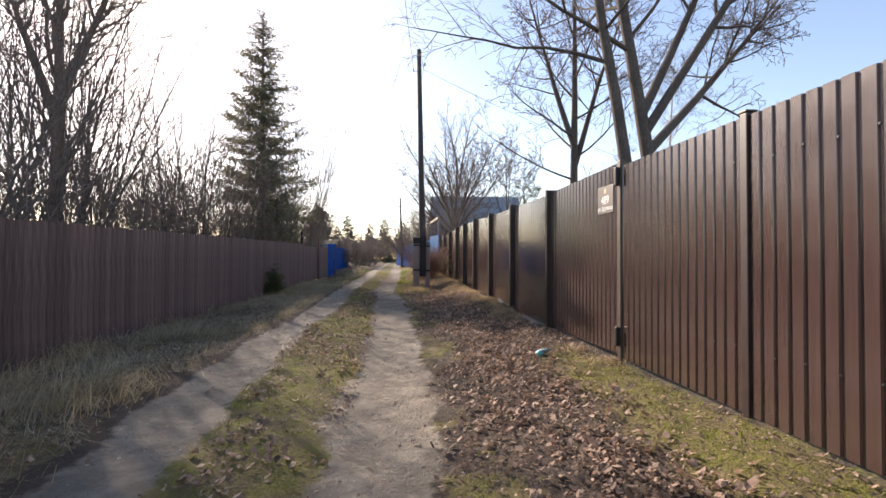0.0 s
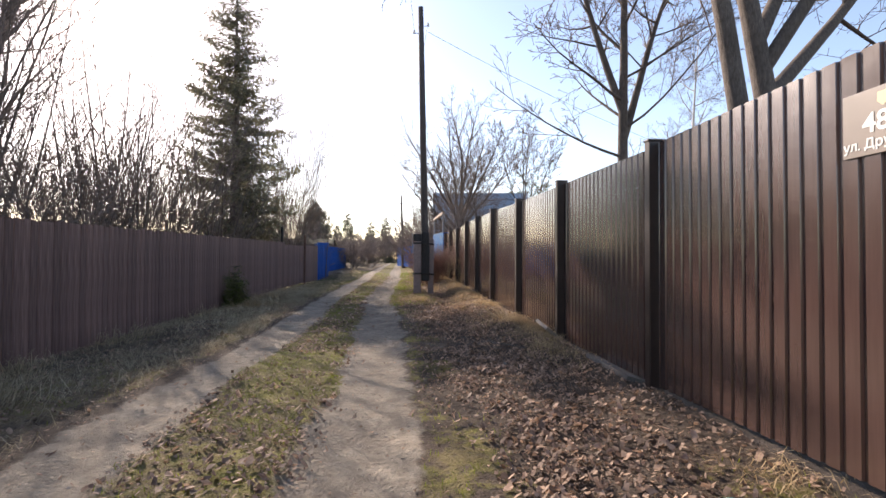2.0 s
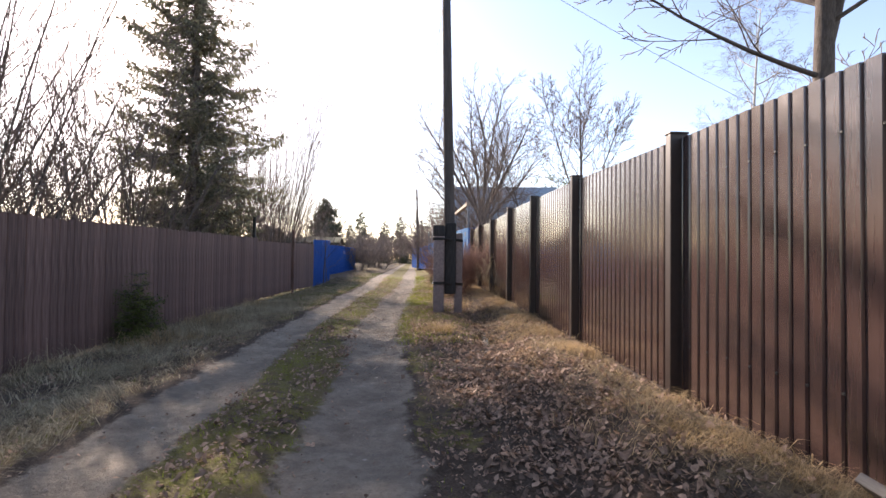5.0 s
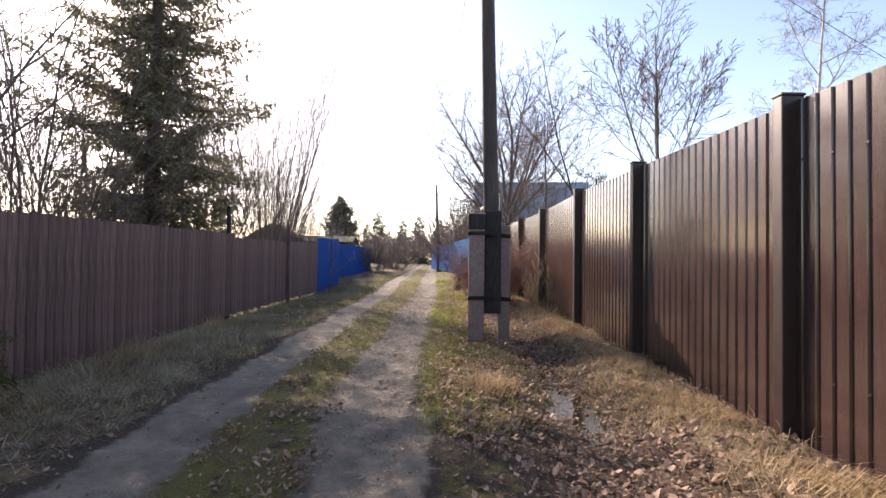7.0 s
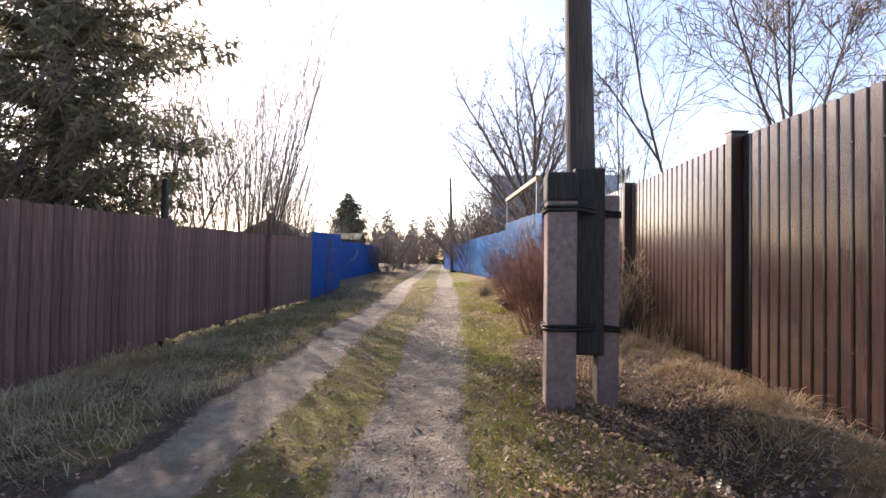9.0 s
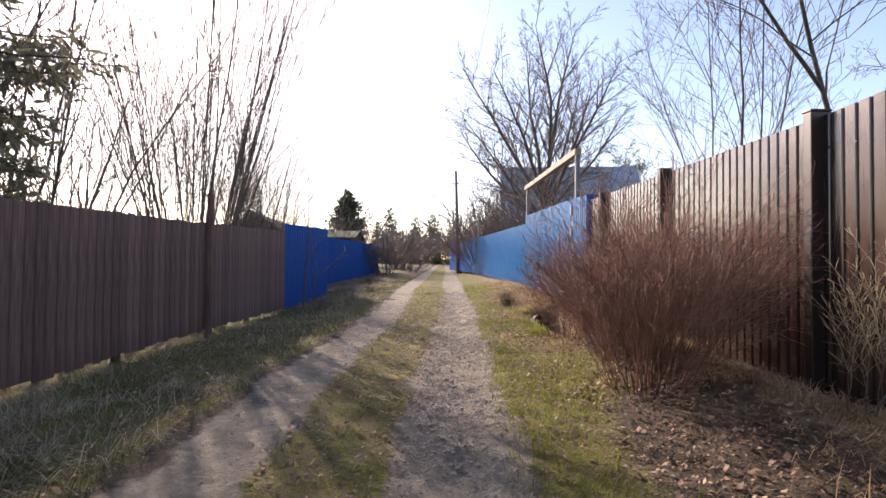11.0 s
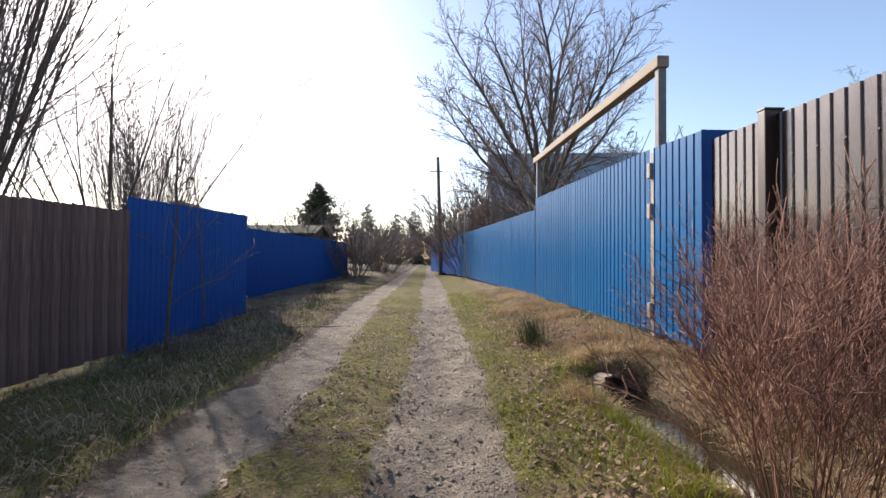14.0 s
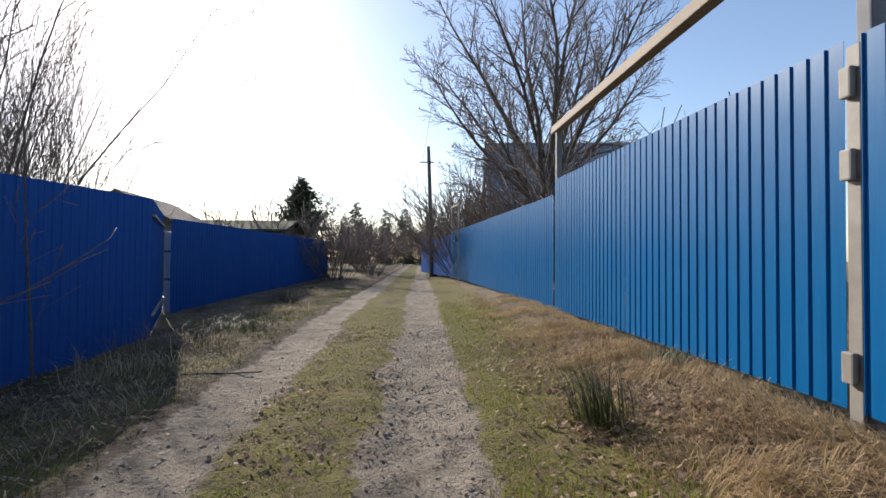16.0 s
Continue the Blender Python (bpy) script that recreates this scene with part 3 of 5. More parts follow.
for z in (0.9, 1.5):
    bm = bmesh.new()
    box(bm, -0.075, 0.075, -0.07, -0.05, z, z + 0.05, 0.01)
    part("bracket", bm, M_STEEL, jamb)

# ---- poles and wires ----
pole = empty("utility_pole", Matrix.Translation((-0.84, 19.25, gz(-0.84, 19.25))), "weathered wooden utility pole strapped to two concrete stubs", "utility pole")
ZP = gz(-0.84, 19.25)
t = Tubes()
t.add([Vector((0.0, 0, 0.45)), Vector((-0.01, 0, 2.0)), Vector((-0.09, 0, 5)), Vector((-0.21, 0, 9.85))], [0.135, 0.13, 0.115, 0.09], 14)
t.link("shaft", simple("dark_pole_wood", (0.042, 0.035, 0.033), (0.115, 0.097, 0.09), 9, 0.85, stretch=(7, 7, 0.3), bmp=0.7, dist=0.008), pole)
for x, y, z1, w in ((-0.24, -0.30, 1.98, 0.125), (0.205, -0.08, 1.83, 0.095)):
    bm = bmesh.new()
    vs = box(bm, x - w, x + w, y - w, y + w, -0.3, z1, 0.02)
    part("concrete_stub", bm, M_CONC, pole, "rough concrete stub")
bm = bmesh.new()
box(bm, -0.112, 0.150, -0.26, -0.138, 0.42, 2.06, 0.02)
part("tarred_board", bm, M_TAR, pole, "black tarred board")
for z in (0.65, 1.66):
    loop = [Vector((x, y, z + dz)) for x, y, dz in ((-0.375, -0.30, 0), (-0.36, -0.43, 0.01), (-0.12, -0.435, 0.015), (0.10, -0.22, 0.0), (0.295, -0.19, -0.02), (0.30, 0.0, -0.02), (0.12, 0.13, 0), (-0.14, 0.12, 0.01), (-0.37, -0.16, 0.0), (-0.375, -0.30, 0.012))]
    t = Tubes()
    t.add(loop, [0.018] * 10, 6)
    t.add([p + Vector((0, 0, 0.03)) for p in loop], [0.014] * 10, 6)
    t.link("strap", M_DARK_STEEL, pole, "dark twisted wire strap")
bm = bmesh.new()
box(bm, -0.375, -0.105, -0.435, -0.165, 1.74, 1.995, 0.03)
part("sooty_cap", bm, M_TAR, pole, "blackened concrete top")
for z, d in ((9.2, 1), (8.95, -1)):
    bm = bmesh.new()
    bmesh.ops.create_cone(bm, cap_ends=True, segments=8, radius1=0.012, radius2=0.012, depth=0.22, matrix=pose(-0.19 + d * 0.14, 0, z, 0, 90))
    part("hook", bm, M_DARK_STEEL, pole)
    bm = bmesh.new()
    bmesh.ops.create_cone(bm, cap_ends=True, segments=10, radius1=0.045, radius2=0.03, depth=0.11, matrix=pose(-0.19 + d * 0.24, 0, z + 0.05))
    part("insulator", bm, M_WHITE, pole, "white porcelain insulator")


def far_pole(x, y, h, label):
    z = gz(x, y)
    p = empty("utility_pole", Matrix.Translation((x, y, z)), label, "utility pole", "poles along the lane")
    t = Tubes()
    t.add([Vector((0.15, 0, -0.2)), Vector((0.05, 0, h * 0.5)), Vector((-0.1, 0, h))], [0.15, 0.13, 0.10], 10)
    t.link("shaft", M_OLDWOOD, p)
    bm = bmesh.new()
    box(bm, 0.2, 0.5, -0.12, 0.12, -0.2, 2.2, 0.02)
    part("stub", bm, M_TAR, p)
    bm = bmesh.new()
    box(bm, -0.6, 0.25, -0.03, 0.03, h - 1.0, h - 0.93, 0.01)
    part("bracket", bm, M_DARK_STEEL, p)
    return p


far_pole(-4.95, 54.5, 8.1, "far wooden utility pole beside the blue fence")
far_pole(-7.6, 84.0, 8.2, "far leaning wooden utility pole by the trees")


def wire(a, b, sag, label):
    a, b = Vector(a), Vector(b)
    pts = []
    for k in range(17):
        f = k / 16
        p = a.lerp(b, f)
        p.z -= 4 * sag * f * (1 - f)
        pts.append(p)
    t = Tubes()
    t.add(pts, [0.008] * 17, 4)
    tagged(t.link("overhead_wire", M_DARK_STEEL, None), label, "wire")


wire((-0.80, 19.25, 9.35 + ZP), (-5.4, 54.5, 7.5), 0.5, "thin dark overhead wire between poles")
wire((-1.27, 19.25, 9.05 + ZP), (-0.6, -16, 9.0), 0.4, "thin dark overhead wire along the lane")
wire((-0.80, 19.25, 9.0 + ZP), (12.5, 25.5, 6.0), 0.3, "thin dark service wire to a house")

# ---- bare trees and shrubs ----
SIDES = (10, 6, 4, 3, 3)


def grow(stem, twig, start, way, length, radius, level, cfg, rng):
    """One branch and, from it, its side branches; thick ones go to stem, thin ones to twig."""
    n = (9, 7, 4, 3, 2)[level]
    pts, rad, d, p = [start.copy()], [radius], way.normalized(), start.copy()
    wander, lift = cfg["wander"][level], cfg["lift"][level]
    for i in range(n):
        d = (d + Vector((rng.gauss(0, wander), rng.gauss(0, wander), rng.gauss(0, wander) + lift))).normalized()
        p = p + d * (length / n)
        pts.append(p.copy())
        f = (i + 1) / n
        rad.append(max(cfg["thin"], radius * (1 - f * cfg["taper"][level])))
    if level + 1 >= cfg["levels"] and level > 1:      # the last twigs are nearly straight
        keep = (0, n) if n < 3 else (0, 1, n)
        pts, rad = [pts[i] for i in keep], [rad[i] for i in keep]
    (stem if level < 2 else twig).add(pts, rad, SIDES[level])
    if level + 1 >= cfg["levels"]:
        return pts
    count = cfg["count"][level]
    lo = cfg["from"][level]
    for k in range(count):
        f = lo + (1 - lo) * (k + rng.random()) / count
        q = f * n
        i = min(int(q), n - 1)
        at = pts[i].lerp(pts[i + 1], q - i)
        axis = (pts[i + 1] - pts[i]).normalized()
        side = axis.orthogonal().normalized()
        side.rotate(Matrix.Rotation(k * 2.4 + rng.uniform(-0.6, 0.6), 3, axis))
        a = radians(rng.uniform(*cfg["angle"][level]))
        go = axis * math.cos(a) + side * math.sin(a)
        ln = length * cfg["ratio"][level] * rng.uniform(0.65, 1.15) * (1.0 - cfg["shape"][level] * (f - lo) / (1 - lo + 1e-6))
        r = min(rad[i] * 0.62, max(cfg["thin"], radius * cfg["rr"][level]) * rng.uniform(0.7, 1.1))
        grow(stem, twig, at, go, ln, max(cfg["thin"], r), level + 1, cfg, rng)
    return pts


BROAD = dict(levels=5, wander=(0.022, 0.10, 0.13, 0.16, 0.2), lift=(0.015, 0.03, 0.03, 0.03, 0.02), taper=(0.8, 0.85, 0.85, 0.8, 0.6), thin=0.0045,
             count=(16, 11, 7, 5), angle=((35, 70), (30, 60), (30, 60), (30, 65)), ratio=(0.42, 0.5, 0.5, 0.5), shape=(0.55, 0.5, 0.4, 0.4), rr=(0.32, 0.4, 0.4, 0.5))
BROAD["from"] = (0.28, 0.15, 0.15, 0.15)


def cfg_of(base, **changes):
    c = dict(base)
    for k, v in changes.items():
        c["from" if k == "start" else k] = v
    return c


def bare_tree(x, y, h, r, cfg, seed, label, lean=(0, 0), bark=None, twigs=None, forks=(), group=""):
    rng = random.Random(seed)
    e = empty("bare_tree", Matrix.Translation((x, y, gz(x, y) - 0.1)), label, "tree", group)
    stem, twig = Tubes(), Tubes()
    axis = grow(stem, twig, Vector((0, 0, 0)), Vector((lean[0], lean[1], 1)), h, r, 0, cfg, rng)
    for z, dx, dy, k in forks:
        low = max(i for i in range(len(axis) - 1) if axis[i].z <= z)
        grow(stem, twig, axis[low].lerp(axis[low + 1], (z - axis[low].z) / (axis[low + 1].z - axis[low].z)), Vector((dx, dy, 1)), h * k, r * 0.62, 0, cfg, rng)
    stem.link("trunk", bark or M_BARK, e)
    twig.link("crown", twigs or M_TWIG, e)
    return e


def shrub(x, y, h, stems, spread, seed, label, name="bare_shrub", bark=None, twigs=None, r=0.022, cfg=None, squash=1.0):
    rng = random.Random(seed)
    e = empty(name, Matrix.Translation((x, y, gz(x, y) - 0.05)), label, "shrub")
    stem, twig = Tubes(), Tubes()
    for k in range(stems):
        a, d = rng.uniform(0, 2 * math.pi), rng.random() ** 0.7
        base = Vector((math.cos(a), math.sin(a) * squash, 0)) * d * 0.28 * spread
        way = Vector((math.cos(a) * d * spread * 0.42, math.sin(a) * d * spread * 0.42 * squash, 1))
        grow(stem, twig, base, way, h * rng.uniform(0.7, 1.05), r * rng.uniform(0.6, 1.2), 1, cfg or SHRUB, rng)
    tagged(stem.link("trunk", bark or M_BARK, e), kind="stuff")
    twig.link("crown", twigs or M_TWIG, e)
    return e


SHRUB = cfg_of(BROAD, levels=4, count=(0, 9, 5, 0), start=(0, 0.25, 0.2, 0), wander=(0, 0.07, 0.1, 0.14, 0.1), lift=(0, 0.03, 0.05, 0.04, 0), ratio=(0, 0.4, 0.45, 0.4), angle=((0, 0), (18, 45), (20, 50), (0, 0)), thin=0.004)
WIDE = cfg_of(BROAD, rr=(0.27, 0.4, 0.4, 0.5), count=(15, 8, 5, 3), start=(0.26, 0.15, 0.2, 0.2), angle=((45, 80), (25, 50), (25, 50), (25, 50)), wander=(0.022, 0.05, 0.08, 0.1, 0.12), lift=(0.03, 0.075, 0.05, 0.04, 0.02), ratio=(0.40, 0.5, 0.45, 0.45), thin=0.006)
TALL = cfg_of(BROAD, count=(15, 10, 6, 3), start=(0.33, 0.15, 0.15, 0.15), angle=((30, 70), (30, 60), (30, 65), (30, 65)))
OAK = cfg_of(BROAD, wander=(0.03, 0.05, 0.06, 0.07, 0.08), taper=(0.8, 0.88, 0.85, 0.8, 0.6), count=(0, 16, 9, 5), start=(0.2, 0.16, 0.15, 0.15), angle=((22, 50), (20, 46), (20, 48), (20, 48)), rr=(0.34, 0.36, 0.42, 0.5), ratio=(0.46, 0.40, 0.46, 0.5), shape=(0.45, 0.55, 0.4, 0.4), thin=0.0085, lift=(0.03, 0.03, 0.02, 0.02, 0.02))
FINE = cfg_of(BROAD, count=(17, 10, 7, 4), start=(0.25, 0.15, 0.1, 0.1), thin=0.007, lift=(0.06, 0.05, 0.02, -0.03, -0.06), ratio=(0.38, 0.5, 0.5, 0.6))
SMALL = cfg_of(BROAD, count=(15, 9, 6, 0), levels=4, start=(0.2, 0.15, 0.15, 0.15), thin=0.005)

bare_tree(4.22, 9.52, 13.5, 0.155, TALL, 11, "tall bare grey tree behind the brown fence", (-0.125, 0.0))
bare_tree(4.73, 9.76, 14.0, 0.175, TALL, 12, "tall bare dark tree with spreading limbs behind the fence", (-0.08, 0.0), forks=((3.5, 1.1, 0.3, 0.40), (3.9, 0.62, -0.1, 0.5), (4.3, 0.5, 0.25, 0.55)))
bare_tree(4.12, 14.33, 10.8, 0.16, WIDE, 14, "bare tree with long low branches over the fence", (-0.02, 0.0), forks=((4.0, 0.36, 0.1, 0.5), (4.7, -0.3, 0.12, 0.48)))
bare_tree(3.14, 22.85, 6.6, 0.05, cfg_of(SMALL, count=(13, 9, 6, 0), angle=((20, 45), (20, 45), (20, 50), (0, 0)), lift=(0.02, 0.05, 0.03, 0.03, 0.02), start=(0.36, 0.15, 0.15, 0.15)), 15, "small round bare tree with opening buds behind the brown fence", (0.02, 0),
          forks=((2.3, 0.4, 0.1, 0.6), (2.5, -0.42, 0.0, 0.6), (2.8, 0.1, 0.4, 0.58)))
bare_tree(1.85, 23.2, 6.2, 0.036, cfg_of(SMALL, count=(9, 6, 4, 0), wander=(0.08, 0.1, 0.13, 0.15, 0.2), start=(0.42, 0.15, 0.15, 0.15)), 17, "crooked thin bare tree behind the brown fence", (-0.06, 0.0), forks=((2.9, -0.7, 0.1, 0.45),))


def oak(x, y, seed, label):
    """A short trunk that opens into a dome of long arching limbs."""
    rng = random.Random(seed)
    e = empty("bare_tree", Matrix.Translation((x, y, gz(x, y) - 0.1)), label, "tree")
    stem, twig = Tubes(), Tubes()
    axis = [Vector((0.0, 0, 0)), Vector((0.05, 0, 1.2)), Vector((0.0, 0, 2.6)), Vector((-0.1, 0, 4.2)), Vector((-0.1, 0.1, 6.0))]
    stem.add(axis, [0.40, 0.33, 0.30, 0.25, 0.16], 10)
    limbs = 17
    for k in range(limbs):
        f = (k + 0.5) / limbs
        tilt = radians(6 + 74 * f ** 0.85)                       # the first limbs stand up, the last reach out
        turn = k * 2.4 + rng.uniform(-0.3, 0.3)
        z = 5.4 - 2.9 * f
        i = max(j for j in range(4) if axis[j].z <= z)
        at = axis[i].lerp(axis[i + 1], (z - axis[i].z) / (axis[i + 1].z - axis[i].z))
        way = Vector((math.sin(tilt) * math.cos(turn), math.sin(tilt) * math.sin(turn), math.cos(tilt)))
        grow(stem, twig, at, way, (10.4 - 1.9 * f) * rng.uniform(0.92, 1.05), 0.17 - 0.05 * f, 1, OAK, rng)
    stem.link("trunk", M_BARK, e)
    twig.link("crown", M_TWIG, e)


oak(1.25, 48.3, 18, "large bare oak with a broad fan-shaped crown")
bare_tree(22.2, 46.0, 21.0, 0.2, FINE, 19, "pale birch with fine hanging twigs", bark=M_BIRCH, twigs=simple("birch_twig", (0.11, 0.085, 0.08), (0.20, 0.16, 0.15), 6, 0.9, bmp=0))
BUDDING = cfg_of(FINE, count=(16, 9, 6, 0), levels=4, thin=0.022, lift=(0.05, 0.05, 0.03, 0.02, 0.0))
for x, y, h, seed in ((12.2, 70.0, 13.0, 21), (15.0, 74.0, 12.0, 22), (9.6, 73.0, 11.0, 27)):
    bare_tree(x, y, h, 0.16, BUDDING, seed, "far tree with opening olive buds beyond the fences", twigs=M_BUD, group="budding trees beyond the fences")
bare_tree(0.55, 23.5, 5.4, 0.022, cfg_of(SMALL, count=(12, 7, 4, 0), angle=((12, 36), (18, 42), (20, 45), (0, 0)), wander=(0.04, 0.06, 0.08, 0.1, 0.2), thin=0.0024), 16, "thin many-stemmed bare tree against the fence", (0.05, 0.0),
          forks=((0.2, 0.3, 0.1, 0.95), (0.2, -0.22, 0.1, 0.85), (0.2, 0.1, -0.25, 0.9), (0.3, -0.05, 0.3, 0.9)))
bare_tree(-15.6, 18.6, 15.0, 0.33, cfg_of(TALL, angle=((24, 50), (25, 50), (28, 55), (30, 60)), lift=(0.015, 0.06, 0.04, 0.03, 0.02)), 26, "stout bare tree behind the wooden fence", (0.0, 0), forks=((6.6, -0.5, 0.1, 0.5), (7.6, 0.42, 0.0, 0.45)))

# thicket behind the wooden fence
s1 = shrub(-7.9, 8.6, 8.6, 14, 1.2, 31, "tangled bare shrub behind the wooden fence", r=0.034)
s2 = shrub(-8.6, 11.4, 9.6, 14, 1.1, 32, "tangled bare shrub behind the wooden fence", r=0.036)
s3 = shrub(-7.6, 14.6, 6.6, 16, 1.4, 33, "tangled bare shrub behind the wooden fence", r=0.028)
for src, x, y, turn, k in ((s1, -10.8, 13.4, 70, 1.15), (s2, -11.8, 9.6, 130, 1.1), (s3, -9.9, 16.2, 200, 1.25), 
                           (s3, -7.5, 17.6, 100, 0.85), (s2, -9.0, 25.0, 300, 0.5), (s3, -9.4, 24.4, 40, 1.05), (s1, -11.5, 23.0, 10, 1.1),
                           (s3, -9.9, 31.8, 60, 1.0), (s3, -6.6, 5.6, 30, 0.95), (s2, -9.6, 7.4, 220, 0.85), (s1, -10.2, 10.4, 250, 0.9)):
    copy_thing(src, Matrix.Translation((x, y, gz(x, y) - 0.05)) @ pose(0, 0, 0, 0, 0, turn) @ Matrix.Scale(k, 4))
hedge = shrub(-7.2, 9.8, 3.3, 34, 1.5, 38, "dense low tangle of twigs behind the wooden fence", r=0.014, name="bare_shrub", cfg=cfg_of(SHRUB, count=(0, 7, 4, 0)))
for x, y, turn, k in ((-7.4, 12.6, 50, 1.1), (-7.9, 16.4, 120, 1.15), (-9.6, 14.5, 200, 1.35), (-10.2, 11.0, 260, 1.35), (-8.6, 19.6, 310, 1.1), (-7.0, 7.2, 80, 1.0), (-10.5, 17.5, 170, 1.5), (-11.5, 20.5, 60, 1.5), (-8.6, 23.4, 140, 1.0)):
    copy_thing(hedge, Matrix.Translation((x, y, gz(x, y) - 0.05)) @ pose(0, 0, 0, 0, 0, turn) @ Matrix.Scale(k, 4))
VASE = cfg_of(SHRUB, count=(0, 11, 4, 0), angle=((0, 0), (12, 32), (15, 40), (0, 0)), wander=(0, 0.035, 0.06, 0.08, 0.1), ratio=(0, 0.34, 0.4, 0.4))
vase = shrub(-8.25, 27.0, 9.6, 36, 1.1, 45, "bare many-stemmed willow shrub behind the fence", r=0.022, cfg=VASE)
for x, y, turn, k in ((-10.6, 29.4, 120, 0.8), (-8.8, 31.0, 40, 0.52), (-9.8, 33.6, 200, 0.55), (-12.2, 35.5, 280, 0.6)):
    copy_thing(vase, Matrix.Translation((x, y, 0)) @ pose(0, 0, 0, 0, 0, turn) @ Matrix.Scale(k, 4))
bare_tree(-6.72, 28.9, 3.2, 0.028, cfg_of(SMALL, count=(8, 5, 0, 0), levels=3, angle=((25, 55), (20, 50), (0, 0), (0, 0)), thin=0.004), 36, "thin bare sapling in front of the blue fence", (0.05, 0))
bare_tree(-6.95, 30.2, 2.7, 0.016, cfg_of(SMALL, count=(6, 4, 0, 0), levels=3, angle=((15, 40), (20, 50), (0, 0), (0, 0)), thin=0.003), 37, "thin bare sapling in front of the blue fence", (-0.02, 0))

# red-brown bush over the ditch
RED = cfg_of(SHRUB, count=(0, 11, 5, 0), angle=((0, 0), (12, 36), (15, 42), (0, 0)), wander=(0, 0.095, 0.10, 0.11, 0.1), lift=(0, -0.025, 0.02, 0.02, 0), ratio=(0, 0.48, 0.46, 0.4), thin=0.0015)
b1 = shrub(-0.80, 22.2, 1.65, 105, 1.25, 41, "dense red-brown twiggy bush beside the lane", "twiggy_bush", M_REDTWIG, M_REDTWIG, 0.0048, RED)
copy_thing(b1, Matrix.Translation((-0.52, 23.0, gz(-0.52, 23.0))) @ pose(0, 0, 0, 0, 0, 140) @ Matrix.Scale(0.8, 4))
shrub(-1.12, 24.9, 1.35, 42, 0.8, 44, "upright red-brown twiggy bush at the ditch", "twiggy_bush", M_REDTWIG, M_REDTWIG, 0.0045, RED)
for x, y, turn, k in ((-0.85, 23.4, 190, 0.5),):
    copy_thing(b1, Matrix.Translation((x, y, gz(x, y) - 0.02)) @ pose(0, 0, 0, 0, 0, turn) @ Matrix.Scale(k, 4))
shrub(-0.42, 26.15, 1.25, 65, 1.6, 42, "tall red-brown twiggy bush at the ditch", "twiggy_bush", M_REDTWIG, M_REDTWIG, 0.0048, RED)
shrub(0.10, 21.2, 1.1, 8, 0.9, 43, "thin pale brush against the brown fence", "twiggy_bush", M_TWIG, M_GREYGRASS, 0.004, RED)


# ---- conifers ----
def spruce(x, y, h, r, seed, label, ragged=0.25, density=1.0, material=None, spray=7, bare=0.06, fine=1.0):
    rng = random.Random(seed)
    e = empty("spruce_tree", Matrix.Translation((x, y, gz(x, y) - 0.1)), label, "tree")
    trunk, v, f = Tubes(), [], []
    trunk.add([Vector((0, 0, 0)), Vector((0.05, 0, h * 0.5)), Vector((0, 0, h))], [h * 0.016, h * 0.009, 0.012], 8)
    z = h * bare
    while z < h * 0.985:
        k = z / h
        reach = r * (1 - k) ** 0.62 * min(1.0, 0.5 + k * 4) + 0.12
        for j in range(max(3, int(6 * density))):
            a = rng.uniform(0, 2 * math.pi)
            ln = reach * rng.uniform(1 - ragged * 1.6, 1 + ragged * 0.6)
            if ln < 0.1:
                continue
            out = Vector((math.cos(a), math.sin(a), 0))
            across = Vector((-out.y, out.x, 0))
            base = Vector((0, 0, z + rng.uniform(-0.4, 0.4) * min(1, z)))
            if z < 3.0 and h > 12:
                ln = min(ln, 1.8)
            droop = rng.uniform(-0.35, 0.65) * (1.1 - k)
            n = 4
            pts = [base + out * (ln * i / n) + Vector((0, 0, -droop * ln * (i / n) ** 1.0 + 0.20 * ln * (i / n) ** 2.6)) for i in range(n + 1)]
            trunk.add(pts, [0.018 * (1 - 0.8 * i / n) + 0.003 for i in range(n + 1)], 3)
            m = max(4, int(spray * ln * density) + 2)
            for i in range(m):
                q = (0.18 + 0.82 * (i + rng.random()) / m) * n
                i0 = min(int(q), n - 1)
                at = pts[i0].lerp(pts[i0 + 1], q - i0)
                for side in (-1, 1):
                    s = fine * rng.uniform(0.16, 0.42) * min(1.0, 0.35 + ln * 0.4)
                    d = (across * side * rng.uniform(0.1, 1) + out * rng.uniform(-0.2, 0.9) + Vector((0, 0, rng.uniform(-1.2, 0.5)))).normalized() * s
                    at = at + Vector((rng.gauss(0, 0.06), rng.gauss(0, 0.06), rng.gauss(0, 0.09))) * min(1.0, fine)
                    w = d.cross(Vector((rng.uniform(-1, 1), rng.uniform(-1, 1), rng.uniform(-0.3, 1)))).normalized() * s * rng.uniform(0.08, 0.15)
                    c = len(v)
                    v.extend((at, at + d * 0.45 + w, at + d + Vector((0, 0, -0.05 * s)), at + d * 0.5 - w))
                    f.append((c, c + 1, c + 2, c + 3))
        z += rng.uniform(0.14, 0.22) * (1 + (h - 9) * 0.02) / max(0.6, density)
    trunk.link("trunk", M_BARK, e)
    link("crown", v, f, material or M_NEEDLE, e)
    return e


